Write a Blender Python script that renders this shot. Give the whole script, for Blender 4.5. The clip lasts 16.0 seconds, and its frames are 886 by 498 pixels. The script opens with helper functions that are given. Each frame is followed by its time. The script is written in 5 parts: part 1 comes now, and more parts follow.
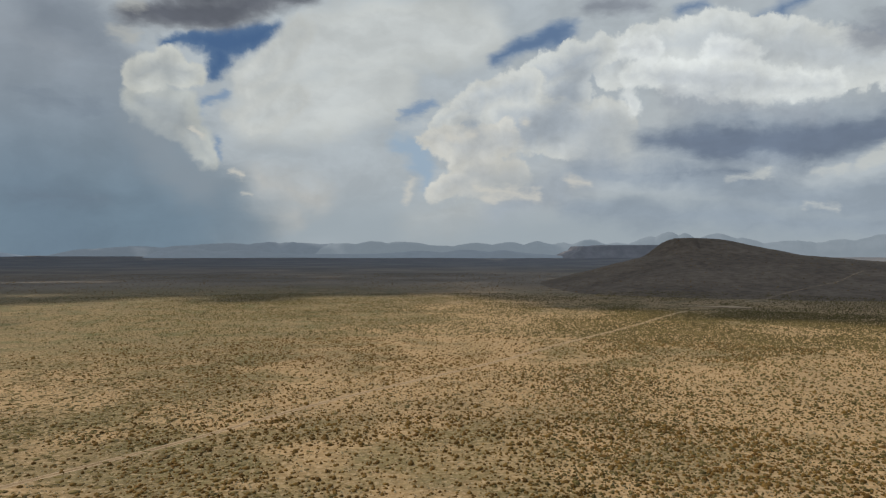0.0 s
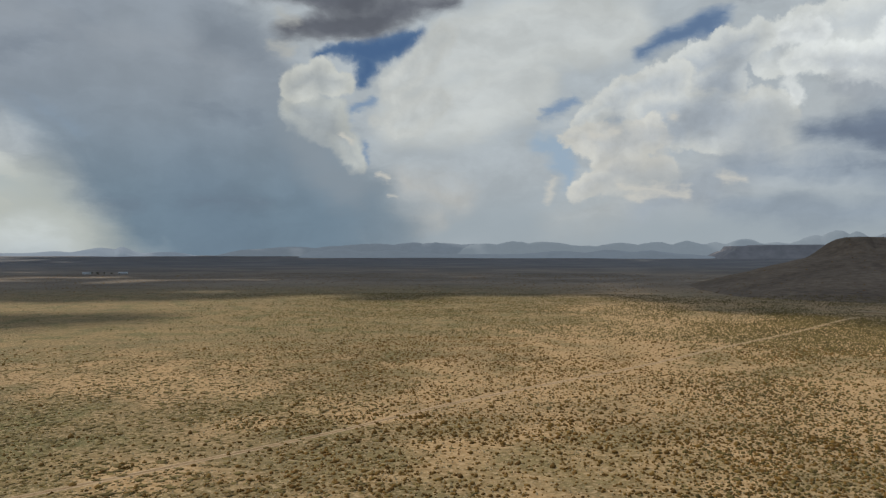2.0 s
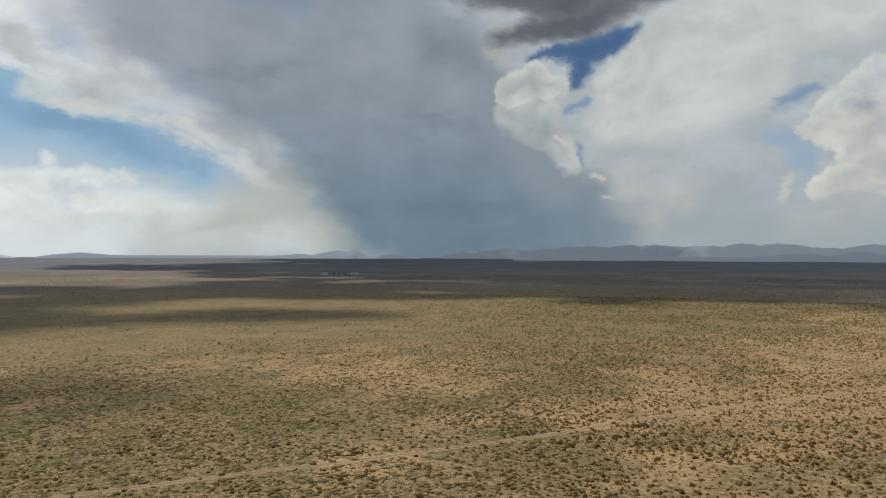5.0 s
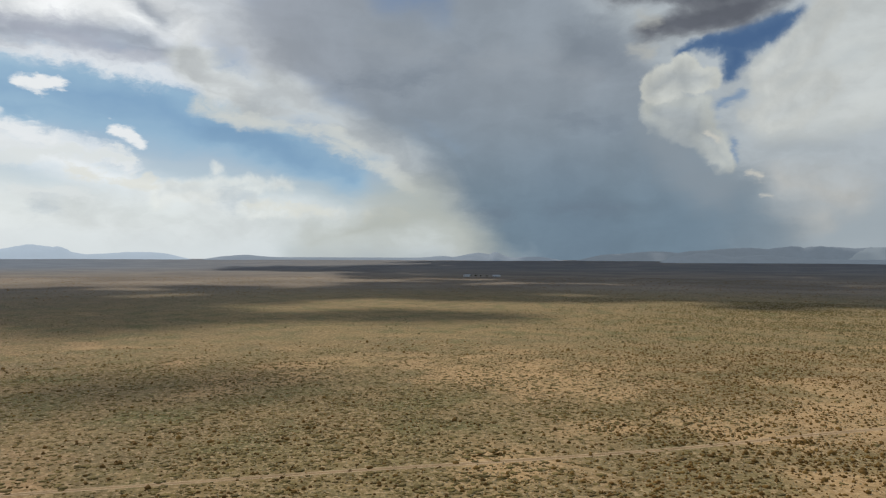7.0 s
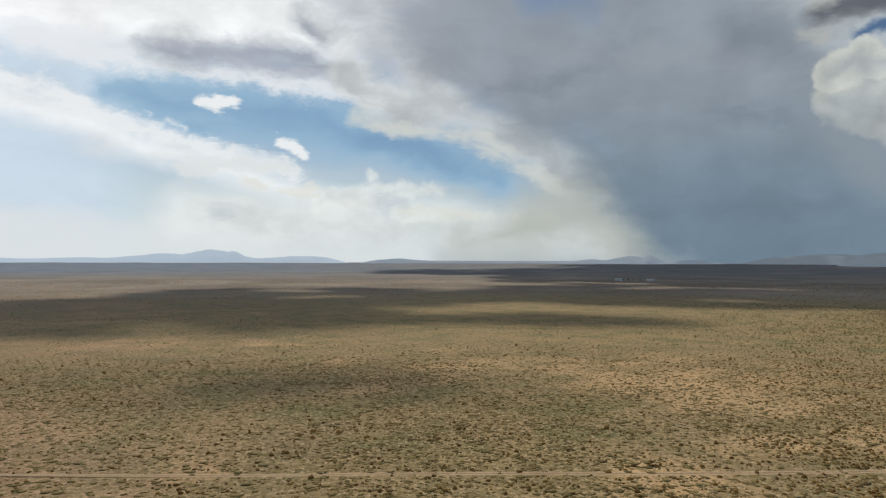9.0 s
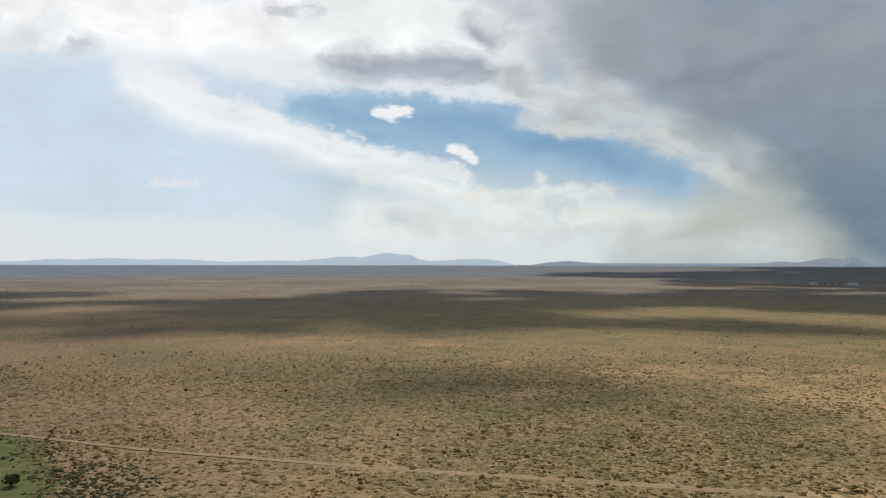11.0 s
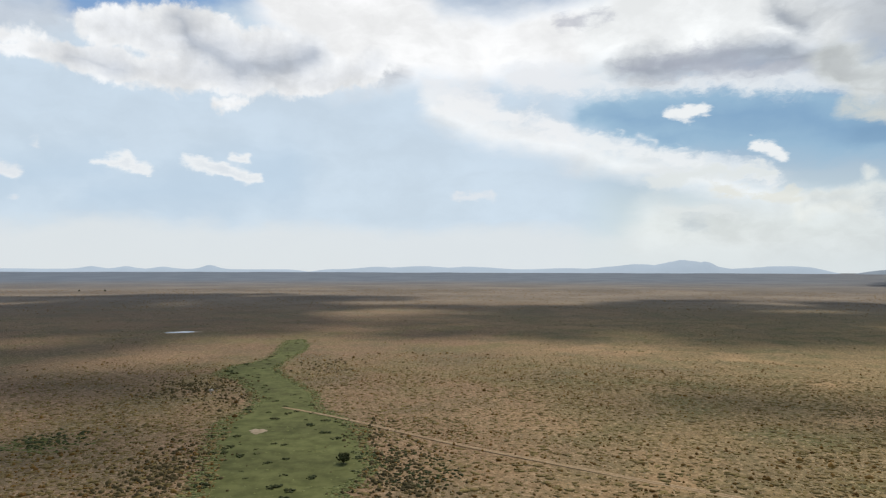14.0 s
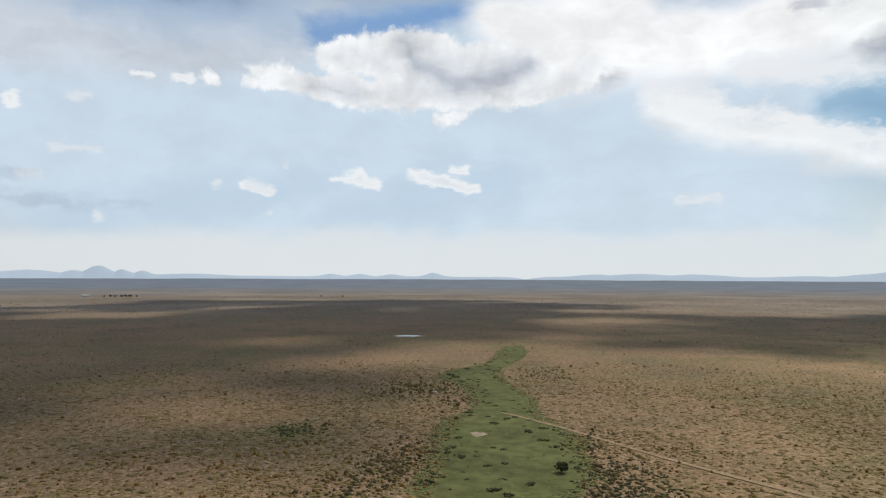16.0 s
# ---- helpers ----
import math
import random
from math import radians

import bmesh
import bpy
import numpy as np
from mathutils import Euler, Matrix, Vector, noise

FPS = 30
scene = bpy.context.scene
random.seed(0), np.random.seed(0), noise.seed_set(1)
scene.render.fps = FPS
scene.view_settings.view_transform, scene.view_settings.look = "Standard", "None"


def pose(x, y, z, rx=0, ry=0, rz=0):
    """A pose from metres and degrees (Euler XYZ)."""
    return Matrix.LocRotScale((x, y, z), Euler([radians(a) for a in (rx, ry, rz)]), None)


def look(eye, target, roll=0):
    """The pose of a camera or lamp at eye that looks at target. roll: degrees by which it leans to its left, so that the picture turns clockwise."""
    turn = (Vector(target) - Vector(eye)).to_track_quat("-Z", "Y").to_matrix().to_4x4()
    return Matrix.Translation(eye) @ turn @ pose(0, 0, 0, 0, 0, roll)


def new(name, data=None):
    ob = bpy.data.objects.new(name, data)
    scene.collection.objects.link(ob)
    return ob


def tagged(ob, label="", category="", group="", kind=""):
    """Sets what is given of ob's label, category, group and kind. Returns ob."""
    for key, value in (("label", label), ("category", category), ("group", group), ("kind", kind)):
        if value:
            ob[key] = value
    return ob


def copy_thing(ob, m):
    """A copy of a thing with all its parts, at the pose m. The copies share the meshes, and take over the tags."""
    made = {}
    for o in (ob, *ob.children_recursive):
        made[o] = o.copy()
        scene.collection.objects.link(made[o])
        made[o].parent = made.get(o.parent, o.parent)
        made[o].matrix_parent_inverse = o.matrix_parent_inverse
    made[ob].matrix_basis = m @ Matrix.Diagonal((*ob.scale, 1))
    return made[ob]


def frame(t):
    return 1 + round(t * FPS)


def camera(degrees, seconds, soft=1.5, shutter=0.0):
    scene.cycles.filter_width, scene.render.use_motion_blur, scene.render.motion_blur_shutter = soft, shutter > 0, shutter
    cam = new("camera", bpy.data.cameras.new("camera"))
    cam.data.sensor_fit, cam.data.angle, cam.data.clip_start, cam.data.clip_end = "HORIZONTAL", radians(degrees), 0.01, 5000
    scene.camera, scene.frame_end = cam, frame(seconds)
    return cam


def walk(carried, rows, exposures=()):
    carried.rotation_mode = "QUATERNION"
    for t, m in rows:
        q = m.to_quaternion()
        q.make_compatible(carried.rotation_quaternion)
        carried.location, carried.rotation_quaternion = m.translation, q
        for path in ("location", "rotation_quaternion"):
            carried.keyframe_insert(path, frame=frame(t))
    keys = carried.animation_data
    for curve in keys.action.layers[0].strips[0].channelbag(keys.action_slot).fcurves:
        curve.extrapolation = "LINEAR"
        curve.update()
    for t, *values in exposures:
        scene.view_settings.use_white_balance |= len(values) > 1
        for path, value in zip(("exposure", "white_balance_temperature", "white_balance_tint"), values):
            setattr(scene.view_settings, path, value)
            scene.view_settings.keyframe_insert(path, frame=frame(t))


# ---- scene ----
# A drone hovers 40 m over a dry shrub plain and pans to the left.
# Bearings are in degrees, counted to the left from north (+y).
cam = camera(64.87, 16.0, soft=1.3)
EYE = (0.0, 0.0, 40.0)
PATH = [
    (0.0, 0.00, 0.43, -0.06), (0.5, 2.90, 0.42, -0.07), (1.0, 5.79, 0.42, -0.08), (1.5, 8.69, 0.42, -0.09),
    (2.0, 11.57, 0.43, -0.10), (2.5, 14.47, 0.44, -0.11), (3.0, 17.37, 0.46, -0.12), (3.5, 20.30, 0.49, -0.14),
    (4.0, 23.23, 0.53, -0.17), (6.5, 37.67, 0.71, -0.22), (7.0, 40.60, 0.74, -0.24), (7.5, 43.55, 0.79, -0.24),
    (8.0, 46.52, 0.85, -0.23), (8.5, 49.57, 0.92, -0.20), (11.0, 66.62, 1.16, -0.12), (11.5, 70.13, 1.22, -0.10),
    (12.0, 73.73, 1.29, -0.09), (12.5, 77.65, 1.37, -0.09), (13.0, 81.68, 1.46, -0.09), (13.5, 85.86, 1.59, -0.12),
    (14.0, 90.17, 1.74, -0.16), (14.5, 94.57, 1.90, -0.20), (15.0, 99.00, 2.04, -0.24), (15.5, 103.47, 2.17, -0.26),
    (16.0, 107.82, 2.31, -0.26),
]
EXPOSURES = [(0.0, -0.13), (4.0, -0.13), (8.5, -0.10), (11.0, -0.04), (16.0, -0.04)]
walk(cam, [(t, pose(*EYE, 90 + p, r, w)) for t, w, p, r in PATH], EXPOSURES)


# ---- node helpers ----
def plug(tree, value, socket):
    if isinstance(value, bpy.types.NodeSocket):
        tree.links.new(value, socket)
    elif value is not None:
        socket.default_value = value


def calc(tree, op, a, b=None, c=None, clamp=False):
    n = tree.nodes.new("ShaderNodeMath")
    n.operation, n.use_clamp = op, clamp
    for value, socket in zip((a, b, c), n.inputs):
        plug(tree, value, socket)
    return n.outputs[0]


def vec(tree, op, a, b=None, scale=None):
    n = tree.nodes.new("ShaderNodeVectorMath")
    n.operation = op
    plug(tree, a, n.inputs[0])
    plug(tree, b, n.inputs[1])
    plug(tree, scale, n.inputs[3])
    return n.outputs["Value"] if op in ("LENGTH", "DOT_PRODUCT", "DISTANCE") else n.outputs[0]


def ramp(tree, x, a, b, lo=0.0, hi=1.0, smooth=True):
    n = tree.nodes.new("ShaderNodeMapRange")
    n.interpolation_type = "SMOOTHSTEP" if smooth else "LINEAR"
    for value, socket in zip((x, a, b, lo, hi), n.inputs):
        plug(tree, value, socket)
    return n.outputs[0]


def mix(tree, f, a, b, blend="MIX"):
    n = tree.nodes.new("ShaderNodeMix")
    n.data_type, n.blend_type = "RGBA", blend
    plug(tree, f, n.inputs[0])
    plug(tree, a if not isinstance(a, tuple) else (*a, 1), n.inputs[6])
    plug(tree, b if not isinstance(b, tuple) else (*b, 1), n.inputs[7])
    return n.outputs[2]


def fbm(tree, at, scale, detail=4.0, rough=0.55, distort=0.0):
    n = tree.nodes.new("ShaderNodeTexNoise")
    n.noise_dimensions = "3D"
    plug(tree, at, n.inputs["Vector"])
    n.inputs["Scale"].default_value = scale
    n.inputs["Detail"].default_value = detail
    n.inputs["Roughness"].default_value = rough
    n.inputs["Distortion"].default_value = distort
    return n.outputs


# ---- sky ----
SUN_BEARING, SUN_HEIGHT = 72.0, 52.0
world = bpy.data.worlds.new("world")
scene.world = world
world.use_nodes = True
sky = world.node_tree
sky.nodes.clear()

blue = sky.nodes.new("ShaderNodeTexSky")
blue.sky_type, blue.sun_disc = "NISHITA", False
blue.sun_elevation, blue.sun_rotation = radians(SUN_HEIGHT), radians(-SUN_BEARING)
blue.altitude, blue.air_density, blue.dust_density = 1300, 1.0, 1.2
clear = mix(sky, 1.0, blue.outputs[0], (0.07, 0.07, 0.07), "MULTIPLY")

way = sky.nodes.new("ShaderNodeTexCoord").outputs["Generated"]
axes = sky.nodes.new("ShaderNodeSeparateXYZ")
plug(sky, way, axes.inputs[0])
bearing = calc(sky, "MULTIPLY", calc(sky, "ARCTAN2", calc(sky, "MULTIPLY", axes.outputs[0], -1.0), axes.outputs[1]), 57.2958)
height = calc(sky, "MULTIPLY", calc(sky, "ARCSINE", axes.outputs[2]), 57.2958)
flat = sky.nodes.new("ShaderNodeCombineXYZ")
plug(sky, bearing, flat.inputs[0])
plug(sky, height, flat.inputs[1])
flat = flat.outputs[0]

# billows bend every outline: tight curls for heaped cloud, slow bends for soft sheets, shreds for torn cloud
def sway(noise, amount):
    """A shift in bearing and height, of about that many degrees."""
    return vec(sky, "MULTIPLY", vec(sky, "SUBTRACT", noise, (0.5, 0.5, 0.5)), (amount, amount, 0.0))


def puffs(at, scale, detail=3.0):
    """Distance from the heart of the nearest puff, with smaller puffs on the puffs."""
    n = sky.nodes.new("ShaderNodeTexVoronoi")
    n.voronoi_dimensions, n.feature, n.normalize = "2D", "F1", True
    plug(sky, at, n.inputs["Vector"])
    n.inputs["Scale"].default_value, n.inputs["Detail"].default_value, n.inputs["Roughness"].default_value = scale, detail, 0.55
    return n.outputs["Distance"]


def even(value):
    """A grey of that value."""
    n = sky.nodes.new("ShaderNodeCombineColor")
    for socket in n.inputs:
        plug(sky, value, socket)
    return n.outputs[0]


def tint(r, g, b):
    """A display colour of 0 to 255, made linear."""
    return tuple((c / 255 / 12.92 if c < 10.3 else ((c / 255 + 0.055) / 1.055) ** 2.4) for c in (r, g, b))


long_ = vec(sky, "MULTIPLY", flat, (0.45, 1.0, 1.0))
CURLED = vec(sky, "ADD", flat, vec(sky, "ADD", sway(fbm(sky, flat, 0.45, 6.0, 0.6)[1], 1.7), sway(fbm(sky, flat, 0.12, 2.0, 0.5)[1], 1.0)))
BENT = vec(sky, "ADD", flat, vec(sky, "ADD", sway(fbm(sky, flat, 0.10, 2.0, 0.5)[1], 2.0), sway(fbm(sky, long_, 0.4, 6.0, 0.58)[1], 2.6)))
TORN = vec(sky, "ADD", flat, sway(fbm(sky, long_, 0.9, 6.0, 0.62)[1], 1.9))
puff = puffs(CURLED, 0.50)
shreds = fbm(sky, vec(sky, "MULTIPLY", TORN, (0.5, 1.0, 1.0)), 0.8, 9.0, 0.64)[0]
drift = fbm(sky, vec(sky, "MULTIPLY", BENT, (0.6, 1.0, 1.0)), 0.28, 9.0, 0.58)[0]
fray = fbm(sky, flat, 1.3, 6.0, 0.65)[0]
NOISE = {"heap": calc(sky, "SUBTRACT", calc(sky, "MULTIPLY_ADD", fray, -0.45, puff), 0.12), "soft": calc(sky, "SUBTRACT", drift, 0.5), "torn": calc(sky, "SUBTRACT", 0.5, shreds)}
AT = {"heap": CURLED, "soft": BENT, "torn": TORN}
SWELL = {"heap": 2.1, "soft": 3.2, "torn": 3.0}

# light and shade on the billows, the sun standing high to their left
lit = calc(sky, "SUBTRACT", puffs(vec(sky, "ADD", CURLED, (0.22, 0.34, 0.0)), 0.50), puff)
grain = calc(sky, "SUBTRACT", fbm(sky, vec(sky, "ADD", CURLED, (0.3, 0.5, 0.0)), 0.30, 8.0, 0.6)[0], fbm(sky, CURLED, 0.30, 8.0, 0.6)[0])
broad = ramp(sky, fbm(sky, BENT, 0.22, 5.0, 0.55)[0], 0.34, 0.64, 0.86, 1.06)
RELIEF = even(calc(sky, "MULTIPLY", broad, calc(sky, "MULTIPLY", ramp(sky, lit, -0.3, 0.3, 0.97, 1.03), ramp(sky, grain, -0.2, 0.2, 1.05, 0.95))))
WISPS = even(ramp(sky, drift, 0.3, 0.7, 0.88, 1.10))


def strand_group():
    """A group of nodes: the least of Before and the distance outside a swelling line from A along B, r0 thick and then r0 + dr."""
    g = bpy.data.node_groups.new("strand", "ShaderNodeTree")
    for name, kind in (("At", "Vector"), ("A", "Vector"), ("B", "Vector"), ("Unit", "Vector"), ("r0", "Float"), ("dr", "Float"), ("Before", "Float")):
        g.interface.new_socket(name, in_out="INPUT", socket_type="NodeSocket" + kind)
    g.interface.new_socket("Away", in_out="OUTPUT", socket_type="NodeSocketFloat")
    i = g.nodes.new("NodeGroupInput").outputs
    off = vec(g, "SUBTRACT", i["At"], i["A"])
    part_way = calc(g, "MINIMUM", calc(g, "MAXIMUM", vec(g, "DOT_PRODUCT", off, i["Unit"]), 0.0), 1.0)
    off = vec(g, "SUBTRACT", off, vec(g, "SCALE", i["B"], scale=part_way))
    one = calc(g, "SUBTRACT", vec(g, "LENGTH", off), calc(g, "MULTIPLY_ADD", part_way, i["dr"], i["r0"]))
    plug(g, calc(g, "SMOOTH_MIN", i["Before"], one, 0.4), g.nodes.new("NodeGroupOutput").inputs[0])
    return g


STRAND = strand_group()


def reach(at, lines, squash):
    """Distance outside a set of swelling lines: each a row of bearing, height and half thickness, in degrees."""
    total = 50.0
    if squash != 1:
        at = vec(sky, "MULTIPLY", at, (1 / squash, 1.0, 1.0))
    for line in lines:
        for (b0, h0, r0), (b1, h1, r1) in zip(line, line[1:] or line):
            u, v = (b1 - b0) / squash, h1 - h0
            k = u * u + v * v or 1.0
            n = sky.nodes.new("ShaderNodeGroup")
            n.node_tree = STRAND
            for value, socket in zip((at, (b0 / squash, h0, 0), (u, v, 0), (u / k, v / k, 0), r0, r1 - r0, total), n.inputs):
                plug(sky, value, socket)
            total = n.outputs[0]
    return total


def bank(tone, kind, lines, rim, core=None, edge=0.2, depth=2.0, most=1.0, squash=1.0, shade=None, swell=1.0):
    """Lay one bank of cloud over the sky: rim and core are its colours at the edge and depth degrees inside."""
    away = calc(sky, "MULTIPLY_ADD", NOISE[kind], SWELL[kind] * swell, reach(AT[kind], lines, squash))
    colour = rim if core is None else mix(sky, ramp(sky, away, 0.0, -depth), rim, core)
    if shade is not None:
        colour = mix(sky, 1.0, colour, shade, "MULTIPLY")
    return mix(sky, ramp(sky, away, edge, -edge, 0.0, most), tone, colour)


# clear sky, paler low down and towards the sun
nearsun = ramp(sky, calc(sky, "ABSOLUTE", calc(sky, "SUBTRACT", bearing, 92.0)), 62.0, 25.0)
hazy = mix(sky, nearsun, (0.36, 0.41, 0.46), (0.70, 0.77, 0.80))
tone = mix(sky, ramp(sky, height, 13.0, 0.0, 0.0, 0.85), clear, hazy)

# ---- south and west: thin veils, then the white bands and the blue window ----
tone = bank(tone, "soft", [[(150, 12, 9), (122, 10, 9), (100, 8, 8), (84, 5, 7)], [(118, 14, 8), (90, 14, 8), (76, 15, 6)]], tint(208, 224, 238), None, 4.0, most=0.93, shade=even(ramp(sky, drift, 0.3, 0.7, 0.95, 1.04)))
tone = bank(tone, "soft", [[(140.7, 16.4, 2.40), (129.6, 17.7, 2.37), (116.5, 19.2, 1.71)]], tint(205, 212, 222), None, 2.0, most=0.8, shade=WISPS)
tone = bank(tone, "soft", [[(117.0, 5.3, 1.47), (103.2, 7.7, 2.15)], [(136.9, 4.4, 1.14), (116.4, 7.3, 1.36)]], tint(188, 210, 230), None, 2.0, most=0.6)
tone = bank(tone, "soft", [[(150, 0.5, 2.4), (110, 1.0, 2.7), (80, 0.5, 2.6), (56, 0.5, 2.4)]], tint(227, 232, 234), None, 1.0, most=0.8, swell=0.3)
tone = bank(tone, "soft", [[(135.5, 19.6, 1.09), (128.4, 19.8, 1.57), (120.2, 20.2, 1.04)], [(79.3, 9.5, 0.38), (75.2, 12.2, 0.70)]], tint(150, 180, 212), None, 1.6, most=0.5)
# blue window and gaps
tone = bank(tone, "soft", [[(78.8, 12.6, 1.05), (73.3, 12.3, 1.88), (65.9, 11.8, 2.26), (56.7, 9.8, 2.05), (48.0, 6.4, 1.06)], [(72.5, 10.9, 1.35), (66.0, 10.6, 0.94), (57.1, 9.1, 1.29), (49.1, 7.1, 1.13)]], tint(160, 192, 216), tint(136, 171, 203), 1.0, depth=2.5, most=0.95, swell=0.7)
tone = bank(tone, "soft", [[(58.8, 10.1, 0.67), (52.7, 8.6, 1.06), (48.2, 7.2, 0.64)]], tint(126, 159, 190), None, 1.4, most=0.5)
tone = bank(tone, "soft", [[(118.7, 19.4, 0.83), (114.7, 20.1, 1.02), (106.9, 20.9, 0.83), (103.2, 20.5, 0.42)]], tint(120, 160, 208), None, 0.9, most=0.9, swell=0.6)
# high white sheet with its torn lower edge
tone = bank(tone, "soft", [[(99.3, 17.0, 2.37), (92.1, 17.8, 2.99), (81.9, 18.1, 2.88), (70.6, 19.1, 3.44), (61.3, 18.3, 2.59)], [(103.2, 20.1, 2.33), (93.9, 19.1, 3.90)]], tint(243, 245, 248), tint(249, 250, 251), 1.4, shade=WISPS, swell=0.8)
tone = bank(tone, "torn", [[(84.0, 15.4, 1.16), (75.2, 14.5, 0.53), (65.9, 14.4, 0.62), (59.9, 14.8, 0.88)], [(90.9, 14.4, 1.17), (86.9, 13.5, 1.06)], [(81.0, 14.8, 0.51), (74.2, 14.3, 0.33)], [(67.6, 14.4, 0.82), (61.3, 13.9, 1.05), (57.1, 13.0, 1.26)]], tint(236, 239, 243), None, 0.7, most=0.9)
tone = bank(tone, "soft", [[(90.9, 13.2, 1.17), (86.1, 11.3, 1.41), (79.6, 9.7, 1.32), (72.9, 7.9, 1.28), (65.0, 5.8, 1.20), (56.7, 3.5, 1.09)]], tint(234, 239, 243), tint(244, 247, 249), 1.1, depth=1.5, most=0.95, shade=WISPS, swell=0.8)
tone = bank(tone, "torn", [[(89.8, 13.5, 0.71), (83.2, 12.1, 0.59), (80.5, 11.2, 0.69), (75.6, 9.6, 0.54), (69.6, 8.3, 0.55), (65.0, 7.0, 0.64)]], tint(243, 245, 247), None, 0.5, most=0.85)
# pale bank low in the west with small heaps on it
tone = bank(tone, "soft", [[(63.6, 3.5, 1.85), (56.7, 3.5, 1.72), (48.0, 2.5, 1.46), (42.0, 2.0, 1.37)], [(73.1, 3.3, 2.16), (66.0, 3.1, 2.07), (57.1, 3.4, 1.92), (49.1, 2.6, 1.83), (39.9, 1.7, 1.86)]], tint(230, 234, 234), tint(226, 230, 229), 1.3, depth=2.0, most=0.88, shade=WISPS, swell=0.6)
tone = bank(tone, "torn", [[(73.1, 7.0, 0.50), (69.0, 7.7, 0.53), (64.8, 7.2, 0.32)], [(72.1, 4.7, 0.22), (67.8, 4.5, 0.23)]], tint(228, 232, 232), None, 0.4, most=0.85)
tone = bank(tone, "heap", [[(62.6, 4.9, 0.92), (58.5, 5.6, 0.82), (53.1, 5.9, 0.35)], [(58.7, 6.8, 0.41)], [(56.7, 4.0, 0.45), (54.0, 3.8, 0.45), (48.8, 3.6, 0.34)]], tint(238, 239, 234), tint(222, 226, 225), 0.45, depth=1.0, most=0.75, shade=RELIEF, swell=0.55)
tone = bank(tone, "torn", [[(57.9, 4.9, 0.60), (56.2, 4.5, 0.53)], [(57.4, 4.3, 0.64)], [(71.0, 3.8, 0.22), (69.6, 3.6, 0.15)]], tint(190, 200, 208), None, 0.7, most=0.6)
tone = bank(tone, "torn", [[(56.6, 4.2, 0.22), (52.7, 3.8, 0.27), (49.6, 3.7, 0.18)], [(68.7, 6.3, 0.37), (63.6, 5.4, 0.37)], [(46.7, 3.4, 0.25), (43.9, 3.5, 0.25)]], tint(232, 231, 222), None, 0.3, most=0.7)
# shreds in the window
tone = bank(tone, "torn", [[(72.2, 12.3, 0.18), (71.0, 12.2, 0.49), (69.4, 12.2, 0.23)], [(65.9, 9.6, 0.23), (64.7, 9.1, 0.50), (64.0, 8.6, 0.32)], [(71.8, 12.2, 0.40), (69.8, 12.3, 0.31)], [(66.1, 9.3, 0.19), (65.0, 9.0, 0.34), (64.0, 8.5, 0.18)]], tint(242, 244, 246), None, 0.22, swell=0.30)
tone = bank(tone, "torn", [[(74.5, 10.7, 0.18), (73.1, 10.1, 0.23)], [(69.2, 8.5, 0.27), (67.3, 8.0, 0.28)], [(88.9, 6.0, 0.04), (86.1, 6.1, 0.17)], [(69.2, 8.8, 0.11), (67.5, 8.4, 0.15)]], tint(226, 233, 240), None, 0.3, most=0.75, swell=0.3)
# grey bellies under the high sheet
tone = bank(tone, "soft", [[(76.1, 16.2, 0.35), (73.3, 15.6, 0.74), (67.8, 15.5, 0.71), (62.6, 15.2, 0.35)], [(64.0, 18.7, 0.69), (62.6, 17.7, 0.70)], [(95.5, 15.7, 0.73), (94.0, 15.4, 0.37)], [(71.9, 15.9, 0.91), (68.0, 16.1, 1.18), (63.8, 16.1, 0.93)]], tint(178, 185, 195), tint(156, 164, 177), 1.0, depth=1.0, most=0.85, shade=WISPS, swell=0.9)
tone = bank(tone, "torn", [[(75.8, 15.8, 0.41), (71.7, 15.7, 0.71), (66.0, 15.2, 0.51), (61.9, 14.5, 0.35)], [(70.1, 16.8, 0.38), (67.1, 16.2, 0.30)], [(80.6, 19.4, 0.33), (77.0, 19.9, 0.25)]], tint(172, 176, 190), None, 0.6, most=0.6)

# ---- south: the heaped front under a blue gap, small heaps below it ----
south = tone
south = bank(south, "heap", [[(123.5, 15.0, 0.29), (120.2, 15.3, 0.61), (116.2, 14.9, 1.20), (112.1, 14.9, 1.25), (106.8, 14.8, 1.12), (100.9, 15.1, 0.97), (95.8, 16.5, 1.33)], [(117.5, 17.2, 1.01), (114.6, 17.5, 1.52), (110.4, 17.7, 1.90), (105.9, 17.0, 1.71), (101.4, 16.8, 1.75)], [(122.8, 15.9, 0.66), (121.3, 15.9, 0.53)], [(126.6, 15.3, 0.49)], [(108.6, 13.0, 0.26), (106.3, 13.2, 0.35)]], tint(244, 246, 248), tint(232, 235, 239), 0.35, depth=1.4, shade=RELIEF, swell=0.85)
south = bank(south, "soft", [[(111.2, 18.7, 0.57), (110.4, 17.1, 0.83), (106.8, 15.7, 1.03), (101.3, 16.6, 1.14)], [(119.0, 15.4, 0.46), (115.0, 15.0, 0.49)]], tint(202, 208, 217), tint(182, 190, 202), 1.0, depth=1.0, most=0.92, shade=RELIEF, swell=0.5)
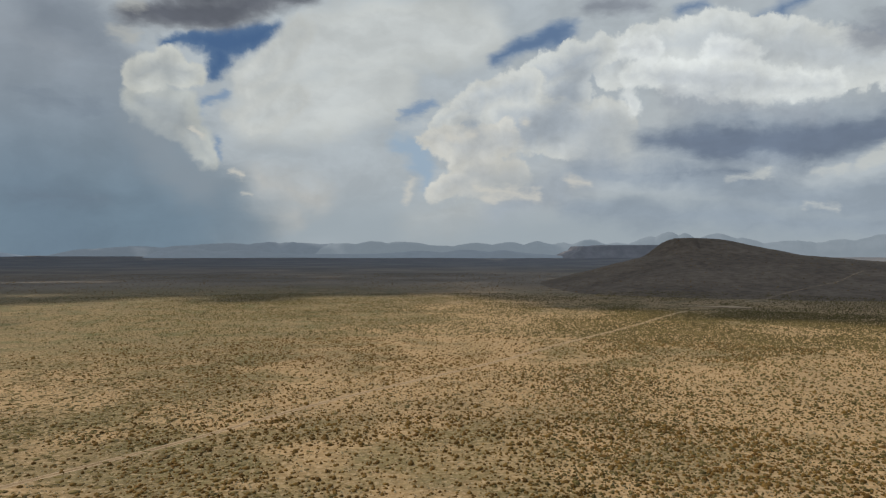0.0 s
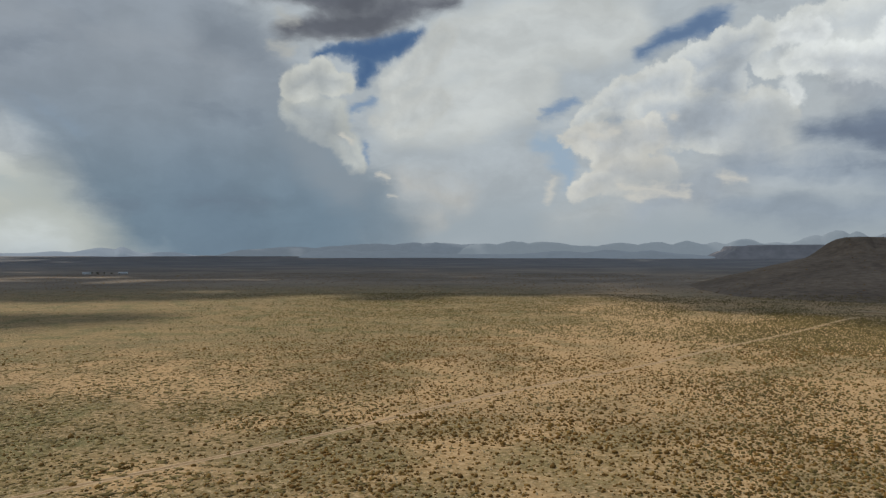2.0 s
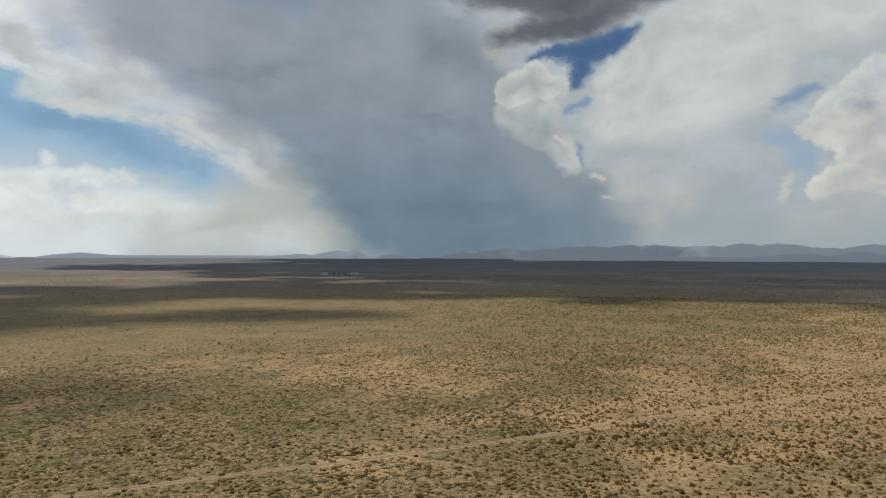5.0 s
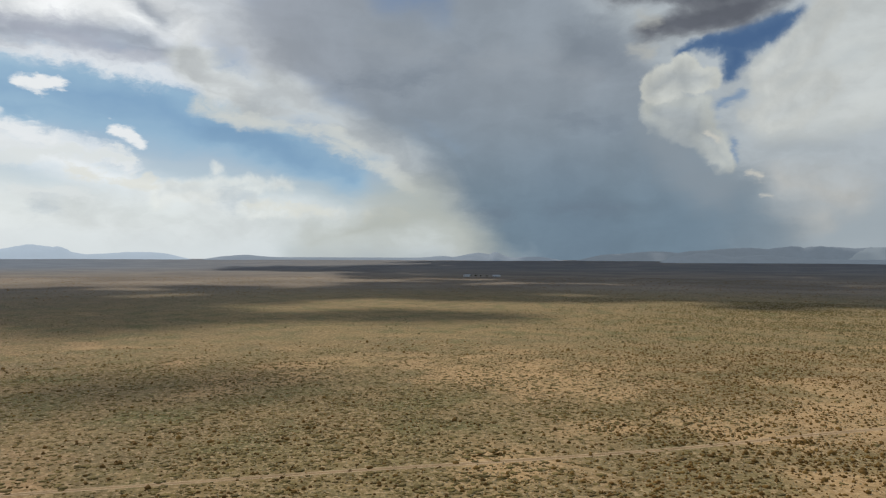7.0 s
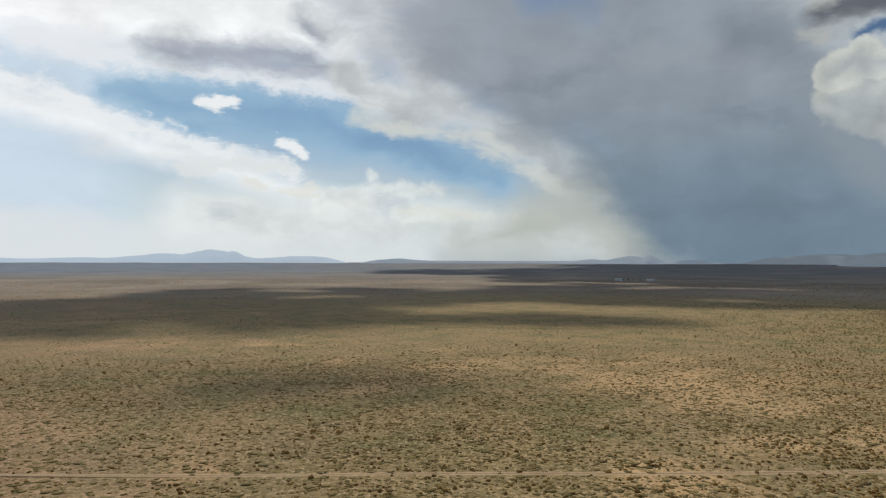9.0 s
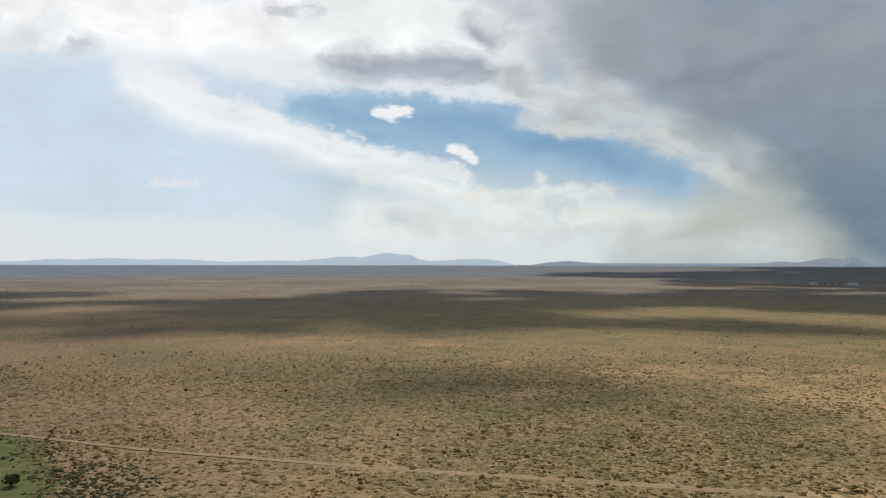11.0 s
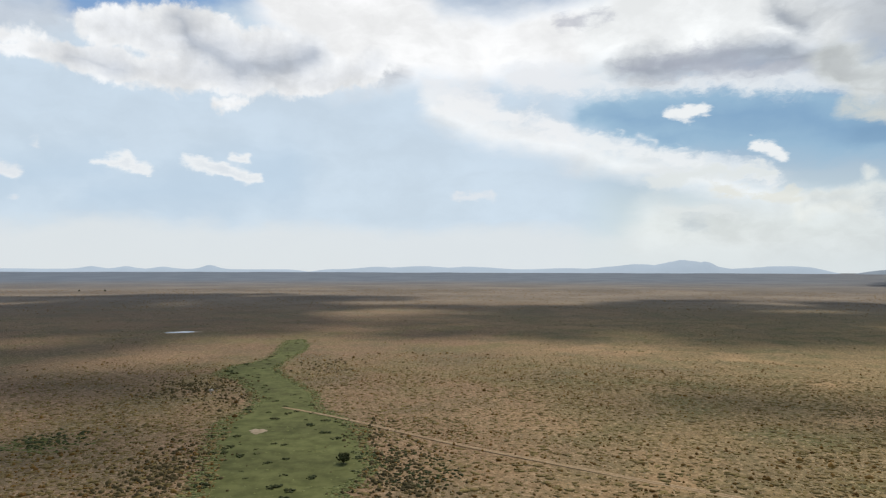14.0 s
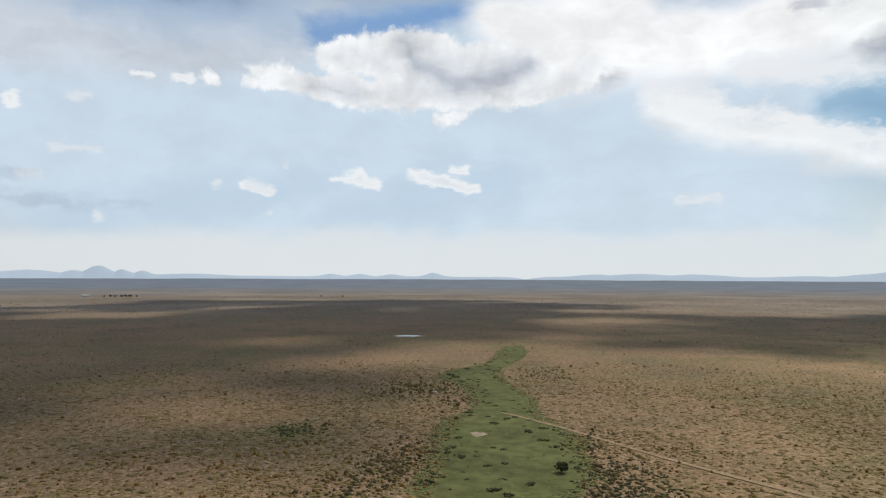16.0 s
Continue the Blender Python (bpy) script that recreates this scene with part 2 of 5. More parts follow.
south = bank(south, "torn", [[(116.7, 7.9, 0.25), (114.9, 8.2, 0.50), (113.0, 7.6, 0.30)], [(110.5, 8.3, 0.35), (108.1, 7.9, 0.62), (105.1, 7.2, 0.31)], [(107.1, 8.9, 0.35), (106.0, 8.7, 0.31)], [(123.7, 7.2, 0.26), (122.1, 6.8, 0.35)], [(139.9, 12.2, 0.53)], [(132.1, 15.1, 0.31), (131.0, 15.0, 0.32)], [(129.1, 15.1, 0.40), (128.1, 15.1, 0.41)]], tint(246, 248, 249), tint(224, 230, 236), 0.25, depth=0.7, most=0.92, swell=0.34)
south = bank(south, "torn", [[(136.2, 13.1, 0.30), (134.9, 13.2, 0.30)], [(137.2, 9.1, 0.26), (134.3, 9.1, 0.27)], [(126.1, 7.2, 0.38)], [(123.1, 7.1, 0.44), (121.8, 7.0, 0.27)], [(134.2, 4.4, 0.35)], [(126.0, 7.3, 0.18)], [(121.8, 4.9, 0.12)], [(89.0, 6.1, 0.18), (86.0, 6.1, 0.23)], [(120.6, 8.8, 0.12)], [(139.4, 7.2, 0.25), (138.0, 7.1, 0.15)]], tint(226, 232, 238), None, 0.3, most=0.8, swell=0.34)
south = bank(south, "torn", [[(139.8, 7.2, 0.22), (138.4, 7.2, 0.11)], [(140.4, 5.6, 0.29), (136.2, 5.2, 0.23), (131.3, 5.5, 0.12)]], tint(172, 184, 200), None, 0.6, most=0.5, squash=1.6)

# ---- east: bright broken sheet over the far range ----
tone = bank(tone, "soft", [[(-60, 12, 16), (22, 12, 16)]], tint(190, 195, 197), tint(186, 191, 195), 2.0, shade=WISPS)
tone = bank(tone, "soft", [[(-60, 2.0, 2.6), (24, 2.0, 2.6)]], tint(168, 176, 182), None, 2.4, most=0.9, swell=0.3)
tone = bank(tone, "soft", [[(14.3, 14.1, 1.91), (10.3, 16.5, 2.56), (4.8, 17.5, 3.02), (-3.5, 17.6, 1.73)], [(15.6, 11.1, 1.54), (10.3, 11.7, 2.64), (4.8, 13.7, 2.22)]], tint(214, 214, 210), tint(210, 211, 209), 1.3, most=0.95, shade=WISPS)
tone = bank(tone, "soft", [[(14.3, 5.4, 1.15), (10.3, 5.0, 1.08)], [(17.3, 2.9, 0.52), (12.1, 3.2, 0.63)]], tint(198, 194, 188), None, 1.4, most=0.75, shade=RELIEF)
# the rain cloud with its curtain; the white fringe of its sunward edge first
tone = bank(tone, "soft", [[(60.3, 20.3, 2.54), (57.1, 18.1, 2.38), (54.9, 15.5, 1.97), (52.2, 13.2, 1.29)], [(57.6, 23.0, 3.26), (53.1, 23.5, 3.17)]], tint(212, 215, 219), tint(196, 200, 206), 1.6, depth=2.5, shade=WISPS)
tone = bank(tone, "soft", [[(60.5, 14.8, 1.38), (56.7, 13.0, 1.35), (52.8, 12.6, 1.56), (48.2, 11.0, 1.52), (44.5, 9.0, 1.64), (40.8, 6.8, 1.75), (37.6, 4.0, 1.66)], [(59.0, 13.0, 0.89), (55.3, 11.8, 0.97), (50.1, 11.1, 0.94), (45.9, 8.9, 1.16), (42.3, 6.2, 1.21)]], tint(214, 217, 216), tint(196, 199, 200), 0.9, depth=1.2, most=0.92, shade=WISPS, swell=1.0)
tone = bank(tone, "torn", [[(60.1, 11.7, 0.41), (56.7, 10.8, 0.34), (49.1, 9.9, 0.36), (46.4, 7.7, 0.46), (43.6, 5.9, 0.55)], [(59.4, 11.9, 0.36), (57.1, 10.5, 0.36), (51.8, 10.5, 0.35), (48.4, 8.4, 0.34), (45.1, 7.2, 0.41)]], tint(216, 217, 212), None, 0.5, most=0.8, swell=0.7)
tone = bank(tone, "soft", [[(50.9, 1.4, 0.91), (45.4, 2.6, 1.85), (41.3, 3.8, 2.13), (36.2, 1.3, 2.31)]], tint(188, 190, 182), None, 2.4, most=0.88)
rain = mix(sky, ramp(sky, height, 2.0, 16.0), tint(120, 138, 153), tint(154, 161, 170))
rain = mix(sky, ramp(sky, bearing, 40.0, 62.0, 0.0, 0.85), rain, tint(164, 168, 177))
rain = mix(sky, ramp(sky, bearing, 22.0, 6.0, 0.0, 0.9), rain, tint(164, 170, 175))
fall = fbm(sky, vec(sky, "MULTIPLY", BENT, (1.0, 0.2, 1.0)), 0.25, 5.0, 0.5)[0]
rain = mix(sky, 1.0, rain, even(ramp(sky, fall, 0.3, 0.7, 0.97, 1.03)), "MULTIPLY")
rain = mix(sky, 1.0, rain, even(ramp(sky, drift, 0.3, 0.7, 0.93, 1.06)), "MULTIPLY")
tone = bank(tone, "soft", [[(50.6, 19.3, 5.03), (47.4, 16.9, 4.11), (41.3, 14.4, 4.00), (36.2, 11.3, 4.06), (32.5, 7.2, 4.08), (29.8, 3.6, 4.51), (28.0, 0.8, 6.27)], [(35.3, 17.9, 6.04), (30.7, 13.9, 6.11), (26.2, 9.3, 5.23), (22.0, 5.2, 4.26), (16.0, 1.7, 2.41)], [(54.0, 18.8, 3.33), (48.8, 16.7, 4.49), (43.8, 15.4, 5.10), (36.4, 14.5, 4.66)], [(33.0, 13.6, 5.48), (26.8, 9.1, 5.82)], [(27.7, 2.3, 4.08), (20.3, 1.2, 3.24)], [(52.8, 16.2, 1.95), (47.3, 13.5, 1.86), (42.7, 10.4, 1.91), (39.2, 7.3, 1.93), (36.4, 4.0, 1.85)], [(39.9, 12.2, 3.60), (34.3, 7.2, 3.65), (31.1, 2.6, 4.09)], [(37.6, 7.7, 2.75), (33.9, 2.7, 3.21)]], rain, None, 2.0, most=0.98, swell=0.8)
tone = bank(tone, "soft", [[(31.2, 5.4, 2.21), (29.0, 1.4, 2.70)]], tint(108, 125, 143), None, 3.0, most=0.25)
tone = bank(tone, "torn", [[(31.3, 11.4, 0.30), (27.7, 10.8, 0.40)], [(48.9, 14.0, 0.42), (44.3, 13.8, 0.53), (38.9, 16.4, 0.55)], [(38.5, 3.5, 0.23), (35.2, 3.7, 0.18)], [(31.8, 4.1, 0.29), (26.1, 4.1, 0.32)], [(29.8, 11.0, 0.44), (26.5, 10.7, 0.38)]], tint(114, 124, 138), None, 1.0, most=0.4)
tone = bank(tone, "torn", [[(41.6, 16.9, 0.19), (37.6, 15.7, 0.40), (32.6, 15.8, 0.42), (28.6, 14.3, 0.43)], [(32.6, 16.6, 0.33), (28.6, 14.7, 0.52)], [(46.9, 17.4, 0.43), (39.9, 15.8, 0.35)], [(30.7, 15.1, 0.35)]], tint(162, 167, 174), None, 1.2, most=0.55)
tone = bank(tone, "soft", [[(29.8, 16.5, 1.42), (26.2, 15.5, 1.12)]], tint(118, 126, 138), None, 2.0, most=0.5)

# blue gaps in the eastern sheet, deepest above
tone = bank(tone, "heap", [[(21.9, 15.7, 0.20), (19.9, 16.2, 0.56), (17.3, 16.3, 1.14), (15.2, 16.9, 0.99), (13.5, 17.5, 0.42)], [(17.8, 15.3, 0.82), (18.3, 13.6, 0.45)]], tint(88, 116, 152), tint(68, 100, 142), 0.40, depth=1.0, most=0.95, swell=0.4)
tone = bank(tone, "soft", [[(-4.2, 15.5, 0.35), (-6.7, 16.4, 0.56), (-9.3, 17.2, 0.68), (-10.8, 17.7, 0.38)], [(-18.5, 18.0, 0.32), (-20.7, 18.4, 0.31)], [(-23.5, 17.1, 0.31), (-25.8, 17.6, 0.41), (-27.3, 17.9, 0.36)]], tint(116, 138, 168), tint(94, 119, 154), 0.5, depth=0.7, most=0.92, swell=0.35)
tone = bank(tone, "torn", [[(3.2, 11.2, 0.32), (1.8, 11.8, 0.50), (0.9, 12.2, 0.31)], [(17.5, 12.3, 0.42), (19.3, 11.3, 0.29)], [(18.0, 8.9, 0.21), (18.1, 7.2, 0.17)]], tint(132, 154, 182), None, 0.4, most=0.85, swell=0.35)
tone = bank(tone, "torn", [[(3.9, 9.2, 0.64), (2.1, 8.4, 0.91), (1.6, 6.9, 0.83), (1.3, 5.9, 0.37)]], tint(160, 180, 200), None, 0.6, most=0.8, swell=0.4)

# heaped cloud before the gaps
tone = bank(tone, "heap", [[(23.3, 11.2, 1.35), (21.3, 10.7, 1.79), (19.6, 8.9, 1.17), (18.7, 7.2, 0.59)]], tint(200, 201, 196), tint(178, 182, 184), 0.35, depth=1.8, shade=RELIEF, swell=0.5)
tone = bank(tone, "heap", [[(23.5, 13.3, 1.26), (21.5, 13.9, 1.36), (20.0, 13.7, 1.06)]], tint(214, 213, 206), tint(184, 187, 188), 0.22, depth=1.7, shade=RELIEF, swell=0.5)
tone = bank(tone, "soft", [[(23.8, 10.1, 0.80), (21.9, 8.1, 1.23), (19.4, 5.2, 1.69)]], tint(150, 158, 166), None, 1.3, most=0.7)
tone = bank(tone, "soft", [[(21.9, 13.5, 0.72), (21.5, 11.1, 0.73)]], tint(168, 172, 174), None, 0.8, most=0.55)
tone = bank(tone, "torn", [[(19.8, 9.7, 0.21), (19.1, 9.1, 0.21)], [(16.7, 6.4, 0.22), (15.8, 6.2, 0.17)], [(16.0, 4.7, 0.13), (15.4, 4.6, 0.13)]], tint(214, 208, 198), None, 0.25, most=0.85, swell=0.3)
tone = bank(tone, "heap", [[(16.1, 13.2, 0.93), (13.9, 15.2, 1.10), (11.7, 17.2, 1.10)], [(15.2, 10.6, 1.29), (12.1, 12.1, 1.31)], [(17.3, 11.0, 0.42)]], tint(214, 213, 208), tint(206, 207, 205), 0.5, depth=1.6, most=0.8, shade=RELIEF, swell=0.7)
tone = bank(tone, "heap", [[(-13.9, 15.0, 2.11), (-17.8, 16.1, 1.63), (-21.1, 16.0, 2.37), (-26.6, 14.9, 2.25), (-32.5, 13.2, 1.73)], [(-20.7, 17.9, 0.63), (-21.2, 16.9, 0.94)]], tint(226, 226, 222), tint(204, 207, 209), 0.20, depth=2.2, shade=RELIEF, swell=0.75)
tone = bank(tone, "heap", [[(-8.1, 14.0, 1.75), (-10.8, 15.2, 1.63), (-12.6, 15.9, 1.27)], [(-9.9, 12.6, 2.19)]], tint(222, 222, 218), tint(190, 195, 201), 0.20, depth=2.0, shade=RELIEF, swell=0.7)
tone = bank(tone, "heap", [[(0.7, 10.6, 0.73), (-3.1, 12.6, 1.34), (-6.7, 13.2, 1.68)], [(-5.4, 10.5, 2.25), (-9.0, 10.0, 2.23), (-13.5, 9.9, 2.18)]], tint(220, 219, 214), tint(194, 198, 202), 0.22, depth=2.0, shade=RELIEF, swell=0.7)
tone = bank(tone, "heap", [[(1.4, 9.5, 0.73), (-1.7, 8.5, 1.65), (-4.9, 9.2, 1.63)], [(0.4, 5.3, 0.92), (-2.4, 6.5, 1.56), (-5.4, 6.0, 1.65)]], tint(220, 216, 208), tint(200, 200, 199), 0.24, depth=1.8, shade=RELIEF, swell=0.75)
tone = bank(tone, "soft", [[(2.0, 2.8, 0.93), (-3.5, 4.2, 1.57), (-9.0, 5.5, 1.81), (-13.9, 8.5, 1.75), (-18.6, 10.1, 1.51)]], tint(190, 192, 192), None, 1.8, most=0.85, shade=WISPS)
tone = bank(tone, "soft", [[(-6.7, 9.2, 1.08), (-9.9, 11.3, 1.33), (-11.7, 13.9, 1.04)], [(-4.4, 3.3, 0.92), (-9.0, 5.5, 1.36), (-12.6, 7.2, 1.51)], [(-2.6, 10.1, 0.54)]], tint(168, 175, 184), None, 1.2, most=0.75, shade=RELIEF)
tone = bank(tone, "heap", [[(-15.2, 14.1, 0.84), (-17.8, 13.5, 1.24), (-21.1, 13.2, 1.45), (-25.1, 12.5, 1.24), (-29.1, 12.1, 0.96)]], tint(240, 240, 236), tint(210, 212, 214), 0.30, depth=1.6, most=0.9, shade=RELIEF, swell=0.8)
tone = bank(tone, "heap", [[(-14.6, 16.0, 0.75), (-16.5, 15.7, 0.91)], [(-21.1, 15.3, 1.03), (-23.5, 14.8, 0.93)], [(-15.0, 12.6, 0.43), (-15.3, 11.1, 0.34)]], tint(240, 240, 237), tint(222, 223, 223), 0.35, depth=1.0, most=0.85, shade=RELIEF, swell=0.7)
tone = bank(tone, "soft", [[(-11.3, 6.8, 0.63), (-16.5, 6.2, 0.69), (-22.7, 5.2, 1.23), (-32.4, 4.0, 1.44)], [(-9.9, 3.7, 0.72), (-22.7, 3.0, 0.99), (-32.4, 2.4, 0.86)]], tint(156, 166, 178), None, 1.0, most=0.8, shade=WISPS)
tone = bank(tone, "soft", [[(-16.5, 8.9, 1.12), (-20.7, 8.7, 1.90), (-26.6, 8.6, 1.94), (-30.2, 8.8, 1.62), (-33.5, 9.1, 1.39)], [(-13.5, 6.8, 0.35), (-18.6, 6.4, 0.51), (-23.5, 6.4, 0.40)]], tint(152, 162, 175), tint(114, 126, 146), 1.2, depth=1.5, most=0.92, shade=WISPS, swell=0.9)
tone = bank(tone, "soft", [[(-17.8, 11.8, 0.42), (-22.7, 11.1, 0.40), (-28.4, 10.4, 0.45)]], tint(166, 171, 180), None, 0.7, most=0.6, shade=RELIEF)
tone = bank(tone, "soft", [[(-30.2, 15.2, 0.71), (-33.5, 15.2, 1.21)], [(-12.2, 19.5, 0.66), (-16.1, 19.2, 0.64)]], tint(142, 146, 156), None, 0.8, most=0.8, shade=WISPS)
tone = bank(tone, "torn", [[(-2.6, 5.6, 0.28), (-7.7, 4.7, 0.37)], [(-0.7, 9.5, 0.27), (-2.6, 9.7, 0.18)], [(-3.5, 4.6, 0.18), (-6.3, 4.9, 0.23)], [(2.7, 5.8, 0.23), (3.0, 4.6, 0.23)], [(-6.7, 10.7, 0.27)], [(-10.4, 5.9, 0.36), (-11.7, 5.7, 0.22)]], tint(220, 213, 202), None, 0.4, most=0.7, swell=0.4)
tone = bank(tone, "torn", [[(-22.3, 5.9, 0.16), (-25.0, 6.1, 0.20)], [(-28.0, 6.0, 0.15), (-30.1, 6.2, 0.19)], [(-27.5, 3.5, 0.15), (-29.4, 3.4, 0.15)], [(-31.2, 6.4, 0.58), (-32.5, 7.1, 0.71)]], tint(208, 208, 204), None, 0.35, most=0.8, swell=0.4)
# the dark ragged cloud above
tone = bank(tone, "soft", [[(24.1, 16.9, 0.86), (21.8, 17.8, 1.47), (18.5, 18.5, 1.38), (14.8, 19.5, 1.02), (10.6, 20.2, 0.76)], [(27.7, 20.6, 1.24), (21.3, 21.3, 2.51), (12.0, 22.5, 2.47)]], tint(132, 134, 140), tint(100, 102, 111), 0.6, depth=1.2, most=0.96, shade=WISPS, swell=0.7)
tone = bank(tone, "torn", [[(25.0, 18.5, 0.34), (23.6, 18.1, 0.21)], [(25.5, 16.4, 0.35), (24.1, 16.0, 0.35)]], tint(190, 188, 182), None, 0.5, most=0.7, swell=0.4)

# broken cloud overhead; below the horizon the world is dull earth
def glow(colour):
    n = sky.nodes.new("ShaderNodeBackground")
    plug(sky, colour, n.inputs[0])
    n.inputs[1].default_value = 1.0
    return n.outputs[0]


def blend(f, a, b):
    n = sky.nodes.new("ShaderNodeMixShader")
    for value, socket in zip((f, a, b), n.inputs):
        plug(sky, value, socket)
    return n.outputs[0]


overhead, above = mix(sky, 1.0, (0.44, 0.51, 0.62), WISPS, "MULTIPLY"), ramp(sky, height, 25.0, 36.0, 0.0, 0.85)
tone = mix(sky, 1.0, tone, mix(sky, ramp(sky, bearing, 30.0, 75.0), (0.905, 0.950, 0.970), (0.985, 1.0, 1.0)), "MULTIPLY")
dome = blend(ramp(sky, bearing, 78.0, 80.0), glow(mix(sky, above, tone, overhead)), glow(mix(sky, above, south, overhead)))
dome = blend(ramp(sky, height, -0.6, -1.5), dome, glow((0.12, 0.10, 0.08, 1)))
plug(sky, dome, sky.nodes.new("ShaderNodeOutputWorld").inputs[0])

# ---- sun ----
sun = new("sun", bpy.data.lights.new("sun", "SUN"))
sun.data.energy, sun.data.angle, sun.data.color = 2.65, radians(1.0), (1.0, 0.925, 0.81)
SUNWARD = Vector((-math.sin(radians(SUN_BEARING)) * math.cos(radians(SUN_HEIGHT)), math.cos(radians(SUN_BEARING)) * math.cos(radians(SUN_HEIGHT)), math.sin(radians(SUN_HEIGHT))))
sun.matrix_world = look(SUNWARD * 3000, (0, 0, 0))

# ---- materials ----
def material(name, rough=0.9):
    m = bpy.data.materials.new(name)
    m.use_nodes = True
    tree = m.node_tree
    bsdf = tree.nodes["Principled BSDF"]
    bsdf.inputs["Roughness"].default_value = rough
    bsdf.inputs["Specular IOR Level"].default_value = 0.15
    place = tree.nodes.new("ShaderNodeNewGeometry").outputs["Position"]
    return m, tree, bsdf, place


def raise_by(tree, bsdf, value, metres, strength=0.6):
    n = tree.nodes.new("ShaderNodeBump")
    n.inputs["Strength"].default_value = strength
    n.inputs["Distance"].default_value = metres
    plug(tree, value, n.inputs["Height"])
    plug(tree, n.outputs[0], bsdf.inputs["Normal"])


def soil_material():
    m, t, b, at = material("soil", 0.95)
    zone = t.nodes.new("ShaderNodeAttribute")
    zone.attribute_name = "zone"
    parts = t.nodes.new("ShaderNodeSeparateColor")
    plug(t, zone.outputs["Color"], parts.inputs[0])
    red, green, far, rim = parts.outputs[0], parts.outputs[1], parts.outputs[2], zone.outputs["Alpha"]
    wide = fbm(t, at, 0.008, 5.0, 0.55)[0]
    mid = fbm(t, at, 0.05, 5.0, 0.6)[0]
    fine = fbm(t, at, 0.55, 6.0, 0.65)[0]
    grit = fbm(t, at, 3.0, 3.0, 0.6)[0]
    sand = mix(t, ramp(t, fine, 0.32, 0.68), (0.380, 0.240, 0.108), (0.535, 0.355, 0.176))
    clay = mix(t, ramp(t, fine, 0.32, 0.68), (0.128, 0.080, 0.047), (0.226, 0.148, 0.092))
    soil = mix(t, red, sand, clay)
    dry = mix(t, ramp(t, fine, 0.35, 0.65), (0.142, 0.106, 0.043), (0.262, 0.198, 0.088))
    patch = calc(t, "ADD", calc(t, "MULTIPLY", mid, 0.7), calc(t, "MULTIPLY", wide, 0.6))
    soil = mix(t, calc(t, "MULTIPLY", ramp(t, calc(t, "ADD", patch, calc(t, "MULTIPLY", green, 0.35)), 0.62, 0.86), 0.75), soil, dry)
    lush = mix(t, ramp(t, fine, 0.35, 0.65), (0.098, 0.092, 0.034), (0.188, 0.170, 0.068))
    soil = mix(t, calc(t, "MULTIPLY", green, ramp(t, mid, 0.42, 0.66)), soil, lush)
    blot = fbm(t, vec(t, "ADD", at, (210.0, 75.0, 0.0)), 0.022, 6.0, 0.62)[0]
    soil = mix(t, calc(t, "MULTIPLY", ramp(t, blot, 0.48, 0.60, 0.0, 0.72), calc(t, "MULTIPLY_ADD", red, 0.7, 0.3)), soil, mix(t, ramp(t, fine, 0.35, 0.65), (0.105, 0.086, 0.046), (0.175, 0.140, 0.080)))
    soil = mix(t, calc(t, "MULTIPLY", ramp(t, blot, 0.46, 0.36, 0.0, 0.6), red), soil, mix(t, ramp(t, fine, 0.35, 0.65), (0.21, 0.125, 0.072), (0.34, 0.215, 0.130)))
    # far scrub is a closed dull cover with paler pans in it
    scrub = mix(t, ramp(t, fbm(t, at, 0.004, 6.0, 0.6)[0], 0.35, 0.68), (0.150, 0.126, 0.102), (0.268, 0.222, 0.172))
    soil = mix(t, far, soil, scrub)
    # distance haze over the outermost plain, painted as a blue-grey base colour
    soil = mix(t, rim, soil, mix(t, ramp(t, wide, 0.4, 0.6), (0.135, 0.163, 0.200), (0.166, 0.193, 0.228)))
    # dwarf plants and litter speckle the sand, pale gravel between them
    quiet = calc(t, "SUBTRACT", 1.0, calc(t, "MAXIMUM", rim, calc(t, "MULTIPLY", far, 0.6)))
    rust = fbm(t, vec(t, "ADD", at, (90.0, 40.0, 0.0)), 0.035, 4.0, 0.6)[0]
    soil = mix(t, calc(t, "MULTIPLY", calc(t, "MULTIPLY", ramp(t, rust, 0.48, 0.64, 0.0, 0.6), red), quiet), soil, mix(t, ramp(t, fine, 0.35, 0.65), (0.17, 0.098, 0.055), (0.30, 0.180, 0.105)))
    speck = fbm(t, at, 0.8, 4.0, 0.62)[0]
    herb = mix(t, ramp(t, mid, 0.42, 0.58), (0.114, 0.075, 0.032), (0.098, 0.076, 0.032))
    cover = calc(t, "MULTIPLY", ramp(t, speck, 0.485, 0.545), calc(t, "MULTIPLY", quiet, calc(t, "MULTIPLY_ADD", red, 0.22, 0.24)))
    soil = mix(t, cover, soil, herb)
    soil = mix(t, calc(t, "MULTIPLY", ramp(t, grit, 0.58, 0.70, 0.0, 0.45), quiet), soil, (0.54, 0.42, 0.27))
    fleck = fbm(t, vec(t, "ADD", at, (31.0, 17.0, 5.0)), 0.85, 4.0, 0.65)[0]
    soil = mix(t, calc(t, "MULTIPLY", ramp(t, fleck, 0.54, 0.61, 0.0, 0.58), calc(t, "MULTIPLY", quiet, calc(t, "MULTIPLY_ADD", red, -0.25, 1.0))), soil, mix(t, red, (0.52, 0.37, 0.21), (0.47, 0.325, 0.205)))
    plug(t, soil, b.inputs["Base Color"])
    raise_by(t, b, calc(t, "ADD", fine, calc(t, "MULTIPLY", cover, 0.5)), 0.25)
    return m


